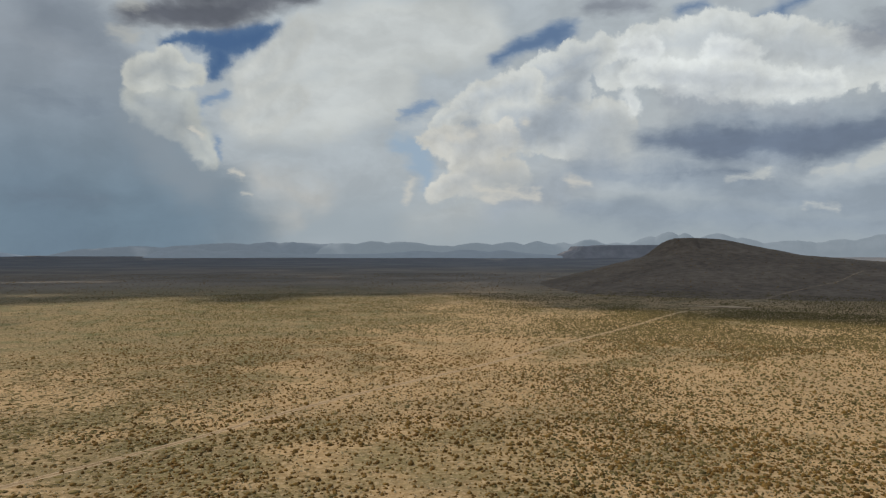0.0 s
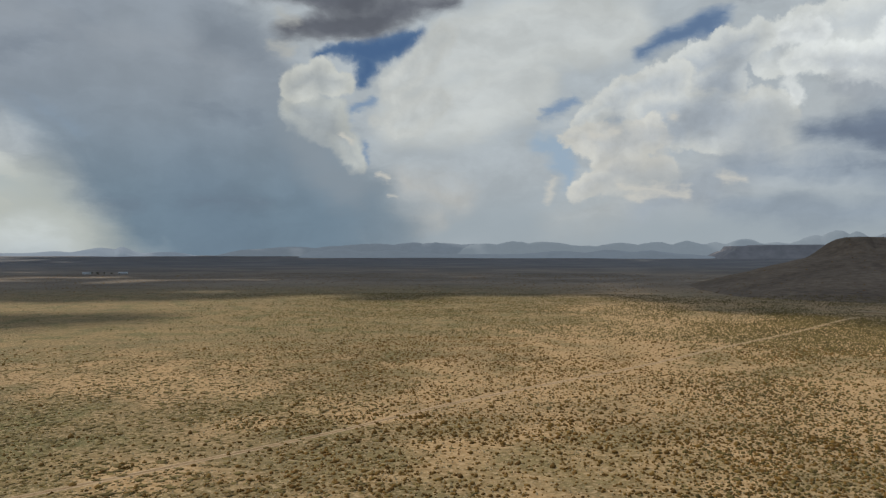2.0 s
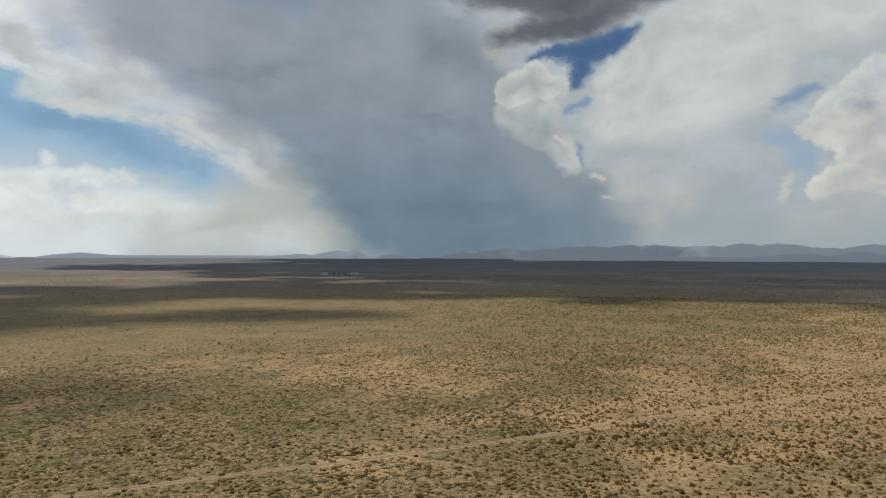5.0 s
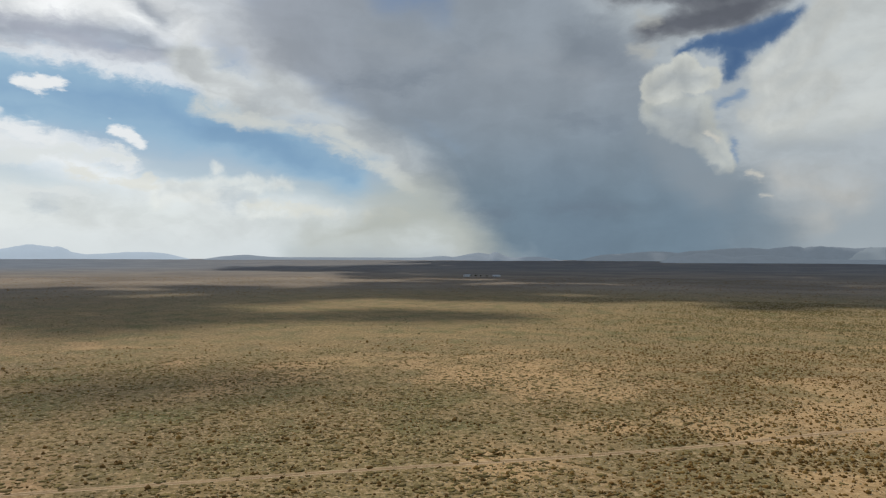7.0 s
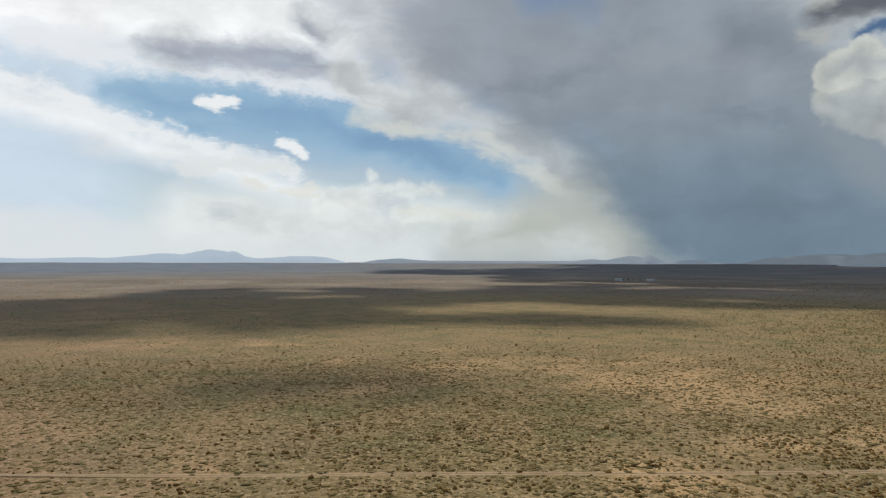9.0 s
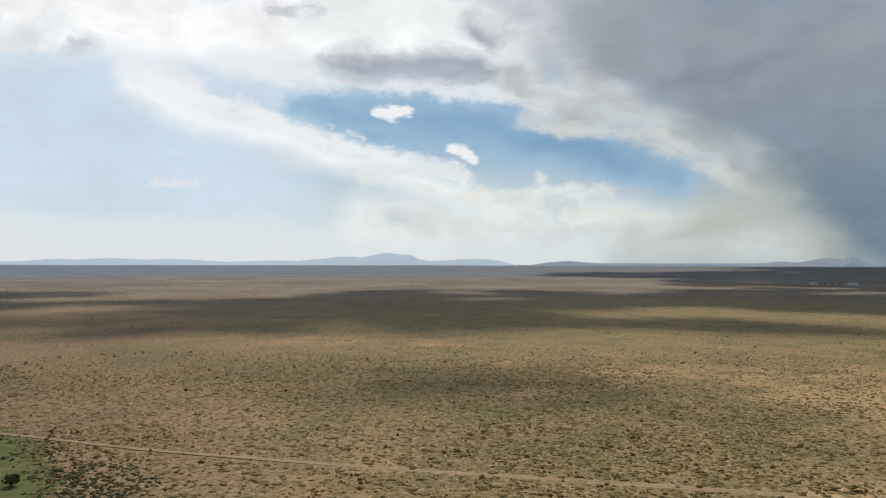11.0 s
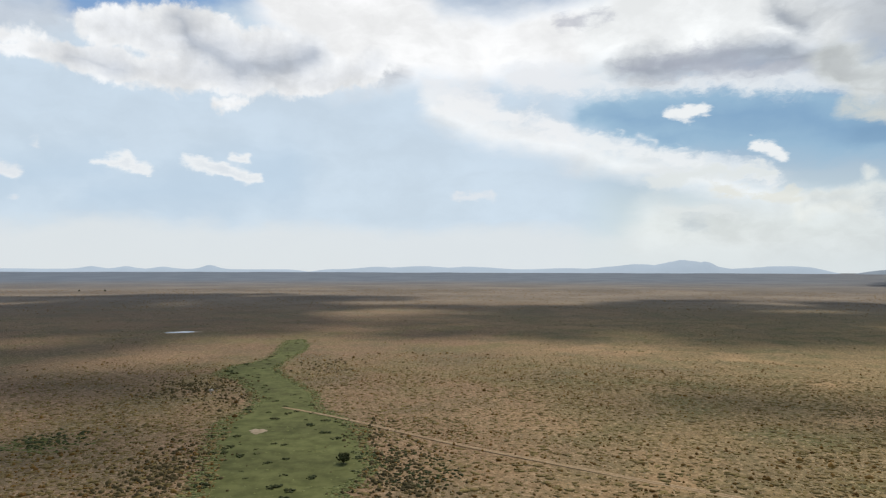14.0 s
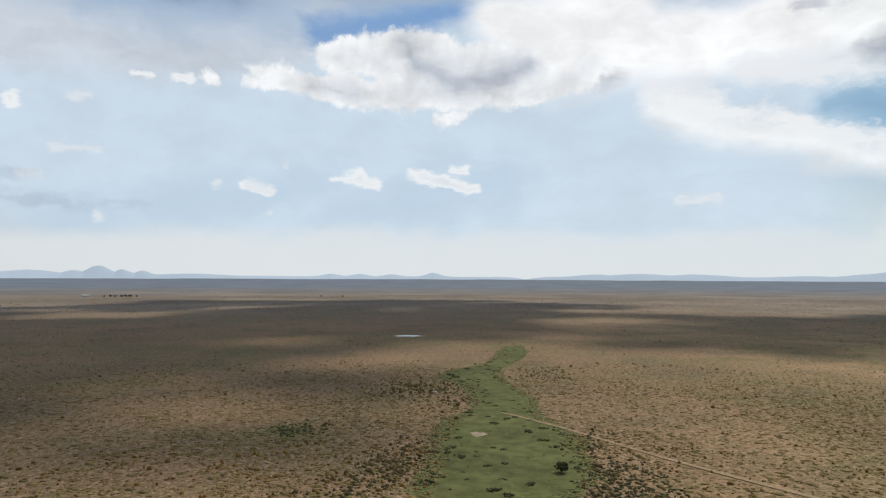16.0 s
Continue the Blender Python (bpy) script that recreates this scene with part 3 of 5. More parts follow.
def plant_material(name, dark, light, dry):
    m, t, b, at = material(name, 0.85)
    geo = t.nodes.new("ShaderNodeNewGeometry")
    one = t.nodes.new("ShaderNodeObjectInfo").outputs["Random"]
    any_ = calc(t, "FRACT", calc(t, "ADD", geo.outputs["Random Per Island"], one))
    tint = mix(t, any_, dark, light)
    tint = mix(t, ramp(t, fbm(t, at, 0.03, 3.0)[0], 0.45, 0.65), tint, mix(t, any_, dry, light))
    tint = mix(t, ramp(t, fbm(t, at, 4.0, 3.0)[0], 0.35, 0.65), tint, vec(t, "SCALE", tint, scale=1.5))
    plug(t, tint, b.inputs["Base Color"])
    return m


def two_tone(name, a, b_, scale, rough=0.9, bump=0.0, detail=5.0, glow=None):
    m, t, b, at = material(name, rough)
    grain = fbm(t, at, scale, detail, 0.6)[0]
    big = fbm(t, at, scale * 0.13, 3.0, 0.5)[0]
    tint = mix(t, ramp(t, grain, 0.3, 0.7), a, b_)
    tint = mix(t, ramp(t, big, 0.4, 0.65), tint, vec(t, "SCALE", tint, scale=0.78))
    plug(t, tint, b.inputs["Base Color"])
    if bump:
        raise_by(t, b, grain, bump)
    # emission paints the haze of the air onto far slopes
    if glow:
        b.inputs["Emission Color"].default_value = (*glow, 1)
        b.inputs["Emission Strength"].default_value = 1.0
    return m


SOIL = soil_material()
SHRUB = plant_material("shrub_foliage", (0.068, 0.036, 0.008), (0.168, 0.098, 0.025), (0.138, 0.070, 0.018))
OLIVE = plant_material("olive_foliage", (0.058, 0.043, 0.014), (0.128, 0.096, 0.032), (0.102, 0.071, 0.024))
BANK = plant_material("bank_foliage", (0.042, 0.034, 0.014), (0.088, 0.068, 0.028), (0.072, 0.052, 0.022))
BUSH = plant_material("green_bush_foliage", (0.020, 0.027, 0.009), (0.050, 0.058, 0.019), (0.042, 0.044, 0.017))
MAT = plant_material("mat_foliage", (0.090, 0.066, 0.022), (0.165, 0.122, 0.042), (0.140, 0.092, 0.036))
TUFT = plant_material("dry_tufts", (0.11, 0.085, 0.045), (0.22, 0.18, 0.10), (0.17, 0.125, 0.07))
STEM = two_tone("woody_stem", (0.07, 0.05, 0.03), (0.14, 0.10, 0.065), 6.0)
GRASS = two_tone("meadow_grass", (0.082, 0.090, 0.026), (0.150, 0.157, 0.054), 0.25, 0.95)
BLADE = plant_material("grass_blades", (0.068, 0.077, 0.022), (0.135, 0.144, 0.047), (0.100, 0.100, 0.036))
RUT = two_tone("packed_sand", (0.47, 0.335, 0.195), (0.60, 0.445, 0.28), 0.8, 0.95, 0.05)
VERGE = two_tone("track_middle", (0.27, 0.18, 0.092), (0.41, 0.285, 0.158), 1.2, 0.95, 0.05)
HILL = two_tone("koppie_scrub", (0.135, 0.100, 0.070), (0.225, 0.172, 0.122), 0.12, 0.95, 0.30, 9.0)
# the mesa's faint emission stands in for haze before the rock
MESA = two_tone("mesa_rock_haze_glow", (0.12, 0.108, 0.108), (0.18, 0.162, 0.158), 0.02, 0.95, 1.2, 8.0, glow=(0.045, 0.054, 0.066))
# ranges: haze of distance painted into blue base colours and emission
RANGE_NEAR = two_tone("blue_range_haze_glow", (0.06, 0.07, 0.085), (0.09, 0.10, 0.118), 0.012, 1.0, 0.8, 6.0, glow=(0.135, 0.166, 0.196))
RANGE_FAR = two_tone("pale_range_haze_glow", (0.06, 0.07, 0.08), (0.085, 0.095, 0.108), 0.008, 1.0, 0.8, 6.0, glow=(0.180, 0.216, 0.246))
RANGE_HAZE = two_tone("rain_hill_haze_glow", (0.10, 0.118, 0.14), (0.14, 0.158, 0.18), 0.01, 1.0, 0.8, 6.0, glow=(0.15, 0.185, 0.225))
# stronger emission and paler colour paint the brighter haze towards the sun
RANGE_PALE = two_tone("sunward_range_haze_glow", (0.12, 0.14, 0.165), (0.15, 0.17, 0.20), 0.006, 1.0, 0.8, 6.0, glow=(0.33, 0.40, 0.47))
VAPOUR = two_tone("cloud_vapour", (0.78, 0.79, 0.80), (0.86, 0.86, 0.86), 0.01, 1.0)
PLASTER = two_tone("white_plaster", (0.70, 0.69, 0.66), (0.82, 0.81, 0.78), 0.8)
TIN = two_tone("tin_roof", (0.45, 0.46, 0.47), (0.62, 0.62, 0.62), 1.2, 0.45)
DARKPANE = two_tone("dark_window", (0.03, 0.035, 0.04), (0.06, 0.065, 0.07), 2.0, 0.2)
STONE = two_tone("pale_stone", (0.42, 0.37, 0.30), (0.60, 0.55, 0.46), 2.0)
WATER = two_tone("silty_water", (0.42, 0.42, 0.39), (0.50, 0.49, 0.45), 0.05, 0.10)
WATER.node_tree.nodes["Principled BSDF"].inputs["Specular IOR Level"].default_value = 0.5
MUD = two_tone("dry_mud", (0.33, 0.25, 0.155), (0.46, 0.37, 0.26), 0.6)
# ---- geometry helpers ----
def at_bearing(b, r, z=0.0):
    return (-r * math.sin(radians(b)), r * math.cos(radians(b)), z)


def step(x, a, b):
    q = np.clip((x - a) / (b - a), 0, 1)
    return q * q * (3 - 2 * q)


def lattice(i, j, seed):
    v = np.sin(i * 127.1 + j * 311.7 + seed * 74.7) * 43758.5453
    return v - np.floor(v)


def rough_field(x, y, size, seed=0, octaves=3):
    """Smooth random values from 0 to 1 over the plan, with lumps of the given size in metres."""
    x, y = np.asarray(x, float), np.asarray(y, float)
    total, weight, amp = 0.0, 0.0, 1.0
    for k in range(octaves):
        u, v = x / size + 37.3 * k, y / size - 21.9 * k
        i, j = np.floor(u), np.floor(v)
        fu, fv = u - i, v - j
        fu, fv = fu * fu * (3 - 2 * fu), fv * fv * (3 - 2 * fv)
        a = lattice(i, j, seed) * (1 - fu) + lattice(i + 1, j, seed) * fu
        b = lattice(i, j + 1, seed) * (1 - fu) + lattice(i + 1, j + 1, seed) * fu
        total, weight = total + amp * (a * (1 - fv) + b * fv), weight + amp
        amp, size = amp * 0.5, size * 0.5
    return total / weight


def ground_z(x, y):
    """The plain: nearly flat, gently rolling, its far part raised to fit the camera's horizon."""
    r = np.hypot(x, y)
    roll = (rough_field(x, y, 260, 3) - 0.5) * (0.5 + 5.0 * step(r, 500, 2500))
    return roll + 27.0 * step(r, 1300, 5000)


def mesh_of(name, verts, faces, mat, smooth=False):
    me = bpy.data.meshes.new(name)
    verts, faces = np.asarray(verts, np.float32), np.asarray(faces, np.int32)
    k = faces.shape[1]
    me.vertices.add(len(verts))
    me.vertices.foreach_set("co", verts.ravel())
    me.loops.add(faces.size)
    me.loops.foreach_set("vertex_index", faces.ravel())
    me.polygons.add(len(faces))
    me.polygons.foreach_set("loop_start", np.arange(0, faces.size, k, dtype=np.int32))
    if smooth:
        me.polygons.foreach_set("use_smooth", np.ones(len(faces), bool))
    me.update(calc_edges=True)
    me.materials.append(mat)
    return me


def grid_faces(rows, cols, wrap=False):
    i = np.arange(rows - 1)[:, None]
    j = np.arange(cols if wrap else cols - 1)[None, :]
    k = (j + 1) % cols
    return np.stack([i * cols + j, i * cols + k, (i + 1) * cols + k, (i + 1) * cols + j], -1).reshape(-1, 4)


def part(name, bm, mat, parent, label=""):
    me = bpy.data.meshes.new(name)
    bm.to_mesh(me)
    bm.free()
    me.materials.append(mat)
    ob = new(name, me)
    ob.parent = parent
    return tagged(ob, label)


# ---- the plain ----
BEARINGS = np.radians(np.concatenate([np.arange(-40, 145, 0.3), np.arange(145, 320, 2.5)]))
RINGS = np.concatenate([[0.0, 2.0], np.geomspace(6, 5200, 260)])
rr, bb = np.meshgrid(RINGS, BEARINGS, indexing="ij")
gx, gy = 0.7 - rr * np.sin(bb), 0.4 + rr * np.cos(bb)
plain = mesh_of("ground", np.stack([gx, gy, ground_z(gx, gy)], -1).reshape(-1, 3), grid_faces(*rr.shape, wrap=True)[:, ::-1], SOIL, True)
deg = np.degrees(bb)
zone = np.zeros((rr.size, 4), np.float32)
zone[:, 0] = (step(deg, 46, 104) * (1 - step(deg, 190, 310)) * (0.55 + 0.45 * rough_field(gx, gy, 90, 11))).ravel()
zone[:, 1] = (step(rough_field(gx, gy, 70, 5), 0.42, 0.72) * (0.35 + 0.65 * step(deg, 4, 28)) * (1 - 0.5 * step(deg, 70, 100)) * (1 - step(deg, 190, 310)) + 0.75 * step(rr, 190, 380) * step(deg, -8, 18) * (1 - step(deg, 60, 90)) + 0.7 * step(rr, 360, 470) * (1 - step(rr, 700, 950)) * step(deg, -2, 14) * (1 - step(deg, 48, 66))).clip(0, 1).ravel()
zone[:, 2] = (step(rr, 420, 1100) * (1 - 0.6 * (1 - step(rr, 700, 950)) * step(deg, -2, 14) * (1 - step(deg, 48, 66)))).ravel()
# share of the painted haze colour, growing with distance from the camera
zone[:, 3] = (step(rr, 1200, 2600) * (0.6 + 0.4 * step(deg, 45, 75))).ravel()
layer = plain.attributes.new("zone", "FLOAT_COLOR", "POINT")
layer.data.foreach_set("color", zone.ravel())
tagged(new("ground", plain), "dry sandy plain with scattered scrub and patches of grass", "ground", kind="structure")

# ---- the koppie, the mesa and the far ranges ----
def height_field(name, xs, ys, rise, mat, label, category):
    x, y = np.meshgrid(xs, ys, indexing="xy")
    z = ground_z(x, y) - 1.5 + rise(x, y)
    me = mesh_of(name, np.stack([x, y, z], -1).reshape(-1, 3), grid_faces(*x.shape), mat, True)
    return tagged(new(name, me), label, category, kind="structure")


KOPPIE = np.array(at_bearing(-20.0, 1080)[:2])
turn = radians(-20.0)
ACROSS, AWAY = np.array([math.cos(turn), math.sin(turn)]), np.array([-math.sin(turn), math.cos(turn)])


def koppie_rise(x, y):
    s = (x - KOPPIE[0]) * ACROSS[0] + (y - KOPPIE[1]) * ACROSS[1]
    d = (x - KOPPIE[0]) * AWAY[0] + (y - KOPPIE[1]) * AWAY[1]
    wob = (rough_field(x, y, 120, 21, 4) - 0.5)
    q = np.hypot(np.where(s < 0, s / 235, s / 560), d / 430) + wob * 0.12
    body = 45 * step(1 - q, 0.0, 1.0) ** 0.8
    c = np.hypot(np.where(s < 0, s / 82, s / 150), d / 120) + wob * 0.10
    cap = 20 * step(1 - c, 0.0, np.where(s < 0, 0.62, 1.0))
    gully = (rough_field(x, y, 35, 8, 3) - 0.5) * 2.0 * step(body, 4, 20)
    return body + cap + gully


height_field("koppie", np.linspace(KOPPIE[0] - 560, KOPPIE[0] + 760, 200), np.linspace(KOPPIE[1] - 520, KOPPIE[1] + 520, 160), koppie_rise, HILL,
             "low rounded brown koppie with a rocky cap", "hill")

MESA_AT = np.array(at_bearing(-14.6, 4050)[:2])


def mesa_rise(x, y):
    s, d = x - MESA_AT[0], y - MESA_AT[1]
    wob = rough_field(x, y, 160, 31, 4) - 0.5
    foot = np.maximum(np.abs(s) / 400, np.abs(d) / 300) + 0.10 * wob
    top = np.maximum(np.abs(s - 20) / 310, np.abs(d) / 220) + 0.05 * wob
    return 46 * step(1 - foot, 0, 0.30) + 24 * step(1 - top, 0.0, 0.07) - 6 * step(x, MESA_AT[0] - 130, MESA_AT[0] - 170)


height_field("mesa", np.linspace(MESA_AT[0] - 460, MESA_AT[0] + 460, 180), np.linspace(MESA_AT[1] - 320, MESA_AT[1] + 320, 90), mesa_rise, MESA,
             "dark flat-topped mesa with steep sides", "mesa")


def mountain_range(first, last, near, far, peaks, floor, mat, label, seed, wide=1.0):
    """Mountains along the rim. peaks: bearing, height over eye level and half width, all in degrees."""
    b = np.arange(first, last, 0.08)
    r = np.linspace(near, far, 22)
    rr, bb = np.meshgrid(r, b, indexing="ij")
    x, y = -rr * np.sin(np.radians(bb)), rr * np.cos(np.radians(bb))
    wob = (rough_field(x, y, 320, seed, 5) - 0.5)
    crest = np.full_like(bb, floor)
    for pb, ph, pw in peaks:
        q = np.abs(bb - pb + wob * 0.3) / (pw * wide)
        crest = np.maximum(crest, floor + (ph - floor) * np.exp(-0.5 * q ** 1.75))
    ends = step(bb, first, first + 5) * step(-bb, -last, -last + 5)
    middle = (near + far) / 2
    crag = 0.6 * rough_field(bb * 60, rr * 0.1, 70, seed + 5, 5) + 0.4 * rough_field(bb * 60, rr * 0.2, 22, seed + 6, 3) - 0.5
    tall = (40 + middle * np.tan(np.radians(crest + (wob * 0.1 + crag * 0.30) * np.clip(crest, 0.1, 0.9)))) * ends
    z = tall * np.sin(np.clip((rr - near) / (far - near), 0, 1) * math.pi) ** 0.8 - 1.0
    z = np.maximum(z, 0) * (0.97 + 0.06 * rough_field(x, y, 150, seed + 1, 4)) + np.where(z <= 0, -3, 0)
    z += ground_z(x, y) * (z <= 0)
    me = mesh_of("mountain_range", np.stack([x, y, z], -1).reshape(-1, 3), grid_faces(*rr.shape), mat, True)
    tagged(new("mountain_range", me), label, "mountains", kind="structure")


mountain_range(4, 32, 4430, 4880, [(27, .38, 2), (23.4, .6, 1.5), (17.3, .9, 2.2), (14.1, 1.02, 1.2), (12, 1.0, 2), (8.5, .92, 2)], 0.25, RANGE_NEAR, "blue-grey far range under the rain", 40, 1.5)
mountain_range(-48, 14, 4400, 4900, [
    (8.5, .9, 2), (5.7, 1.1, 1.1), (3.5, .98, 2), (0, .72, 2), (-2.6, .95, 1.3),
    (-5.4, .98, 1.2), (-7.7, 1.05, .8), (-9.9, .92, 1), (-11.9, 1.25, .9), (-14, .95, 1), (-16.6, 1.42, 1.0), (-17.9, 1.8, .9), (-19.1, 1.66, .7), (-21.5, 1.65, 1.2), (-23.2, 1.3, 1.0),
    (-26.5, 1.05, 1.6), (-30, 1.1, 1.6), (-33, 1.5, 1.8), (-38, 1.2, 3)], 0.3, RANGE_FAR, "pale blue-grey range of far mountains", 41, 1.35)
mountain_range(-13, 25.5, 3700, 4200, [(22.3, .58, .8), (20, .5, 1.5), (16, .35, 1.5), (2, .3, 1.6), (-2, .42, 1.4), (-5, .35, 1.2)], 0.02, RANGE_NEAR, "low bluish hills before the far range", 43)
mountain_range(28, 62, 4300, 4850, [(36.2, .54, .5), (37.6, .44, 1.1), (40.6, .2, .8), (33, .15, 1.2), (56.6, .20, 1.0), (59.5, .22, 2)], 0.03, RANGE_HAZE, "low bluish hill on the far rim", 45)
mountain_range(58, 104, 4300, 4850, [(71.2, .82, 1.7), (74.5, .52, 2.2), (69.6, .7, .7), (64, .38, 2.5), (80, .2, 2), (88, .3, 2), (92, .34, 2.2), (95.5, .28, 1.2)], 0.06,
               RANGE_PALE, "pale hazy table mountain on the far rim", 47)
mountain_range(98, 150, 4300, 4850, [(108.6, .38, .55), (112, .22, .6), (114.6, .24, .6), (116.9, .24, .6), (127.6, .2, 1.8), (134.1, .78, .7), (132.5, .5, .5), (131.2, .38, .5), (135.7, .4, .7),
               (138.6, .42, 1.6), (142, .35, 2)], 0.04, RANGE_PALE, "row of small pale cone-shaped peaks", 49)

# ---- the track ----
TRACK = [(472, 780), (440, 750), (414, 724), (386, 705), (348, 675), (312, 646), (265, 599), (231, 552), (197, 520), (166, 486), (105, 388), (55, 315), (28, 272), (5, 239), (-16, 211), (-35, 184),
         (-57, 147), (-80, 114), (-99, 88.5), (-119, 60), (-143, 26.5), (-163, 0.8), (-188, -26.5), (-205, -48.5), (-217, -66), (-234, -88), (-267, -125), (-310, -170)]


def smooth_line(points, gap):
    """A rounded line through the points, one station every gap metres."""
    p = [Vector((*q, 0)) for q in points]
    out = []
    for i in range(len(p) - 1):
        a, b, c, d = p[max(i - 1, 0)], p[i], p[i + 1], p[min(i + 2, len(p) - 1)]
        n = max(2, int((c - b).length / gap))
        for k in range(n):
            t = k / n
            out.append(0.5 * ((2 * b) + (c - a) * t + (2 * a - 5 * b + 4 * c - d) * t * t + (3 * b - a - 3 * c + d) * t ** 3))
    out.append(p[-1])
    return np.array([(v.x, v.y) for v in out])


TRACK_LINE = smooth_line(TRACK, 2.0)


def land_z(x, y):
    k = koppie_rise(x, y) - 1.5
    return ground_z(x, y) + np.maximum(k, 0)


def ribbon(name, line, offset, width, lift, mat, parent, seed):
    """A worn strip that follows the line at an offset, with a wavering edge."""
    d = np.gradient(line, axis=0)
    d /= np.linalg.norm(d, axis=1)[:, None]
    side = np.stack([-d[:, 1], d[:, 0]], -1)
    wob = rough_field(line[:, 0] * 3, line[:, 1] * 3, 14, seed)
    slim = 1 - 0.4 * step(-line[:, 0], 70, 170)
    width = slim * width * (1 - 0.55 * step(np.hypot(line[:, 0], line[:, 1]), 420, 620) - 0.2 * step(-line[:, 0], 188, 205))
    rows = []
    for f in (-0.5, -0.25, 0.25, 0.5):
        p = line + side * (offset * slim + f * width * (0.65 + 0.7 * wob))[:, None]
        crown = 0.14 * step(-p[:, 0], 125, 150)
        rows.append(np.column_stack([p, land_z(p[:, 0], p[:, 1]) + crown + lift * (1.0 if abs(f) < 0.3 else 0.2)]))
    v = np.stack(rows, 1).reshape(-1, 3)
    ob = new(name, mesh_of(name, v, grid_faces(len(line), 4), mat, True))
    ob.parent = parent
    return ob


track = tagged(new("dirt_track"), "two-rut sandy farm track across the plain", "track", kind="structure")
OPEN_LINE = TRACK_LINE[TRACK_LINE[:, 0] > -205]
ribbon("verge", OPEN_LINE, 0.0, 1.2, 0.03, VERGE, track, 1)
ribbon("rut", OPEN_LINE, -0.75, 0.34, 0.06, RUT, track, 2)
ribbon("rut", OPEN_LINE, 0.75, 0.34, 0.06, RUT, track, 3)
# west of the hollow the track is nearly grown over
ribbon("worn_strip", TRACK_LINE[(TRACK_LINE[:, 0] < -228) & (TRACK_LINE[:, 0] > -272)], 0.0, 2.0, 0.03, VERGE, track, 4)

# ---- the green meadow ----
LEFT_EDGE = smooth_line([(-62, -30), (-95, -37), (-121, -43), (-136, -47), (-153, -51), (-171, -56), (-186, -58), (-200, -56), (-220, -59), (-252, -73), (-268, -86), (-291, -87), (-307, -80), (-340, -81), (-374, -86), (-398, -88)], 3.0)
RIGHT_EDGE = smooth_line([(-72, 4), (-104, -4), (-124, -19), (-136, -16), (-149, -16), (-163, -19), (-175, -21), (-185, -26), (-204, -37), (-225, -42), (-244, -51), (-270, -64), (-289, -70), (-312, -71), (-343, -71), (-372, -74), (-402, -83)], 3.0)


def along(line, n):
    s = np.concatenate([[0], np.cumsum(np.linalg.norm(np.diff(line, axis=0), axis=1))])
    q = np.linspace(0, s[-1], n)
    return np.column_stack([np.interp(q, s, line[:, 0]), np.interp(q, s, line[:, 1])])


rows_n, cols_n = 220, 26
left, right = along(LEFT_EDGE, rows_n), along(RIGHT_EDGE, rows_n)
f = np.linspace(0, 1, cols_n)[None, :, None]
field = left[:, None, :] * (1 - f) + right[:, None, :] * f
waver = (rough_field(field[..., 0], field[..., 1], 9, 61, 3) - 0.5) * 5.0
field[..., 1] += waver * (np.abs(f[..., 0] - 0.5) * 2) ** 3
MEADOW = field.copy()
mz = ground_z(field[..., 0], field[..., 1]) + 0.05 - 0.05 * (np.abs(f[..., 0] - 0.5) * 2) ** 8
meadow = new("meadow", mesh_of("meadow", np.dstack([field, mz]).reshape(-1, 3), grid_faces(rows_n, cols_n)[:, ::-1], GRASS, True))
tagged(meadow, "lush green grassy drainage hollow winding over the plain", "meadow", kind="structure")


def in_meadow(x, y, margin=0.0):
    """True for points of the plan inside the meadow, by the nearest station of it."""
    mid = MEADOW[:, cols_n // 2]
    half = np.linalg.norm(MEADOW[:, -1] - MEADOW[:, 0], axis=1) / 2
    res = np.zeros(len(x), bool)
    box = np.nonzero((x > -460) & (x < -50) & (y > -120) & (y < 20))[0]
    for k in range(0, len(box), 4000):
        b = box[k:k + 4000]
        d = np.hypot(x[b, None] - mid[None, :, 0], y[b, None] - mid[None, :, 1])
        n = d.argmin(1)
        res[b] = d[np.arange(len(b)), n] < half[n] * 0.86 + margin
    return res


def off_track(x, y, margin):
    line = TRACK_LINE[::2]
    keep = np.ones(len(x), bool)
    for k in range(0, len(x), 4000):
        d = np.hypot(x[k:k + 4000, None] - line[None, :, 0], y[k:k + 4000, None] - line[None, :, 1]).min(1)
        keep[k:k + 4000] = d > margin
    return keep


# ---- shrubs ----
def lump(subdivisions, seed, flat=0.5, jag=0.35):
    """A low uneven cushion as vertices and triangles, one unit wide."""
    bm = bmesh.new()
    bmesh.ops.create_icosphere(bm, subdivisions=subdivisions, radius=0.5)
    bmesh.ops.delete(bm, geom=[v for v in bm.verts if v.co.z < -0.3], context="VERTS")
    rnd = random.Random(seed)
    for v in bm.verts:
        v.co *= 1 + rnd.uniform(-jag, jag)
        v.co.z = max(v.co.z, -0.12) * flat * 1.4
    bm.verts.ensure_lookup_table()
    bm.verts.index_update()
    bmesh.ops.triangulate(bm, faces=bm.faces)
    v, t = np.array([tuple(q.co) for q in bm.verts]), np.array([[q.index for q in f.verts] for f in bm.faces])
    bm.free()
    return v, t


PYRAMID = (np.array([(-.5, -.4, -.05), (.5, -.45, -.05), (.42, .5, -.05), (-.45, .42, -.05), (.05, 0, .5)]), np.array([(0, 1, 4), (1, 2, 4), (2, 3, 4), (3, 0, 4)]))


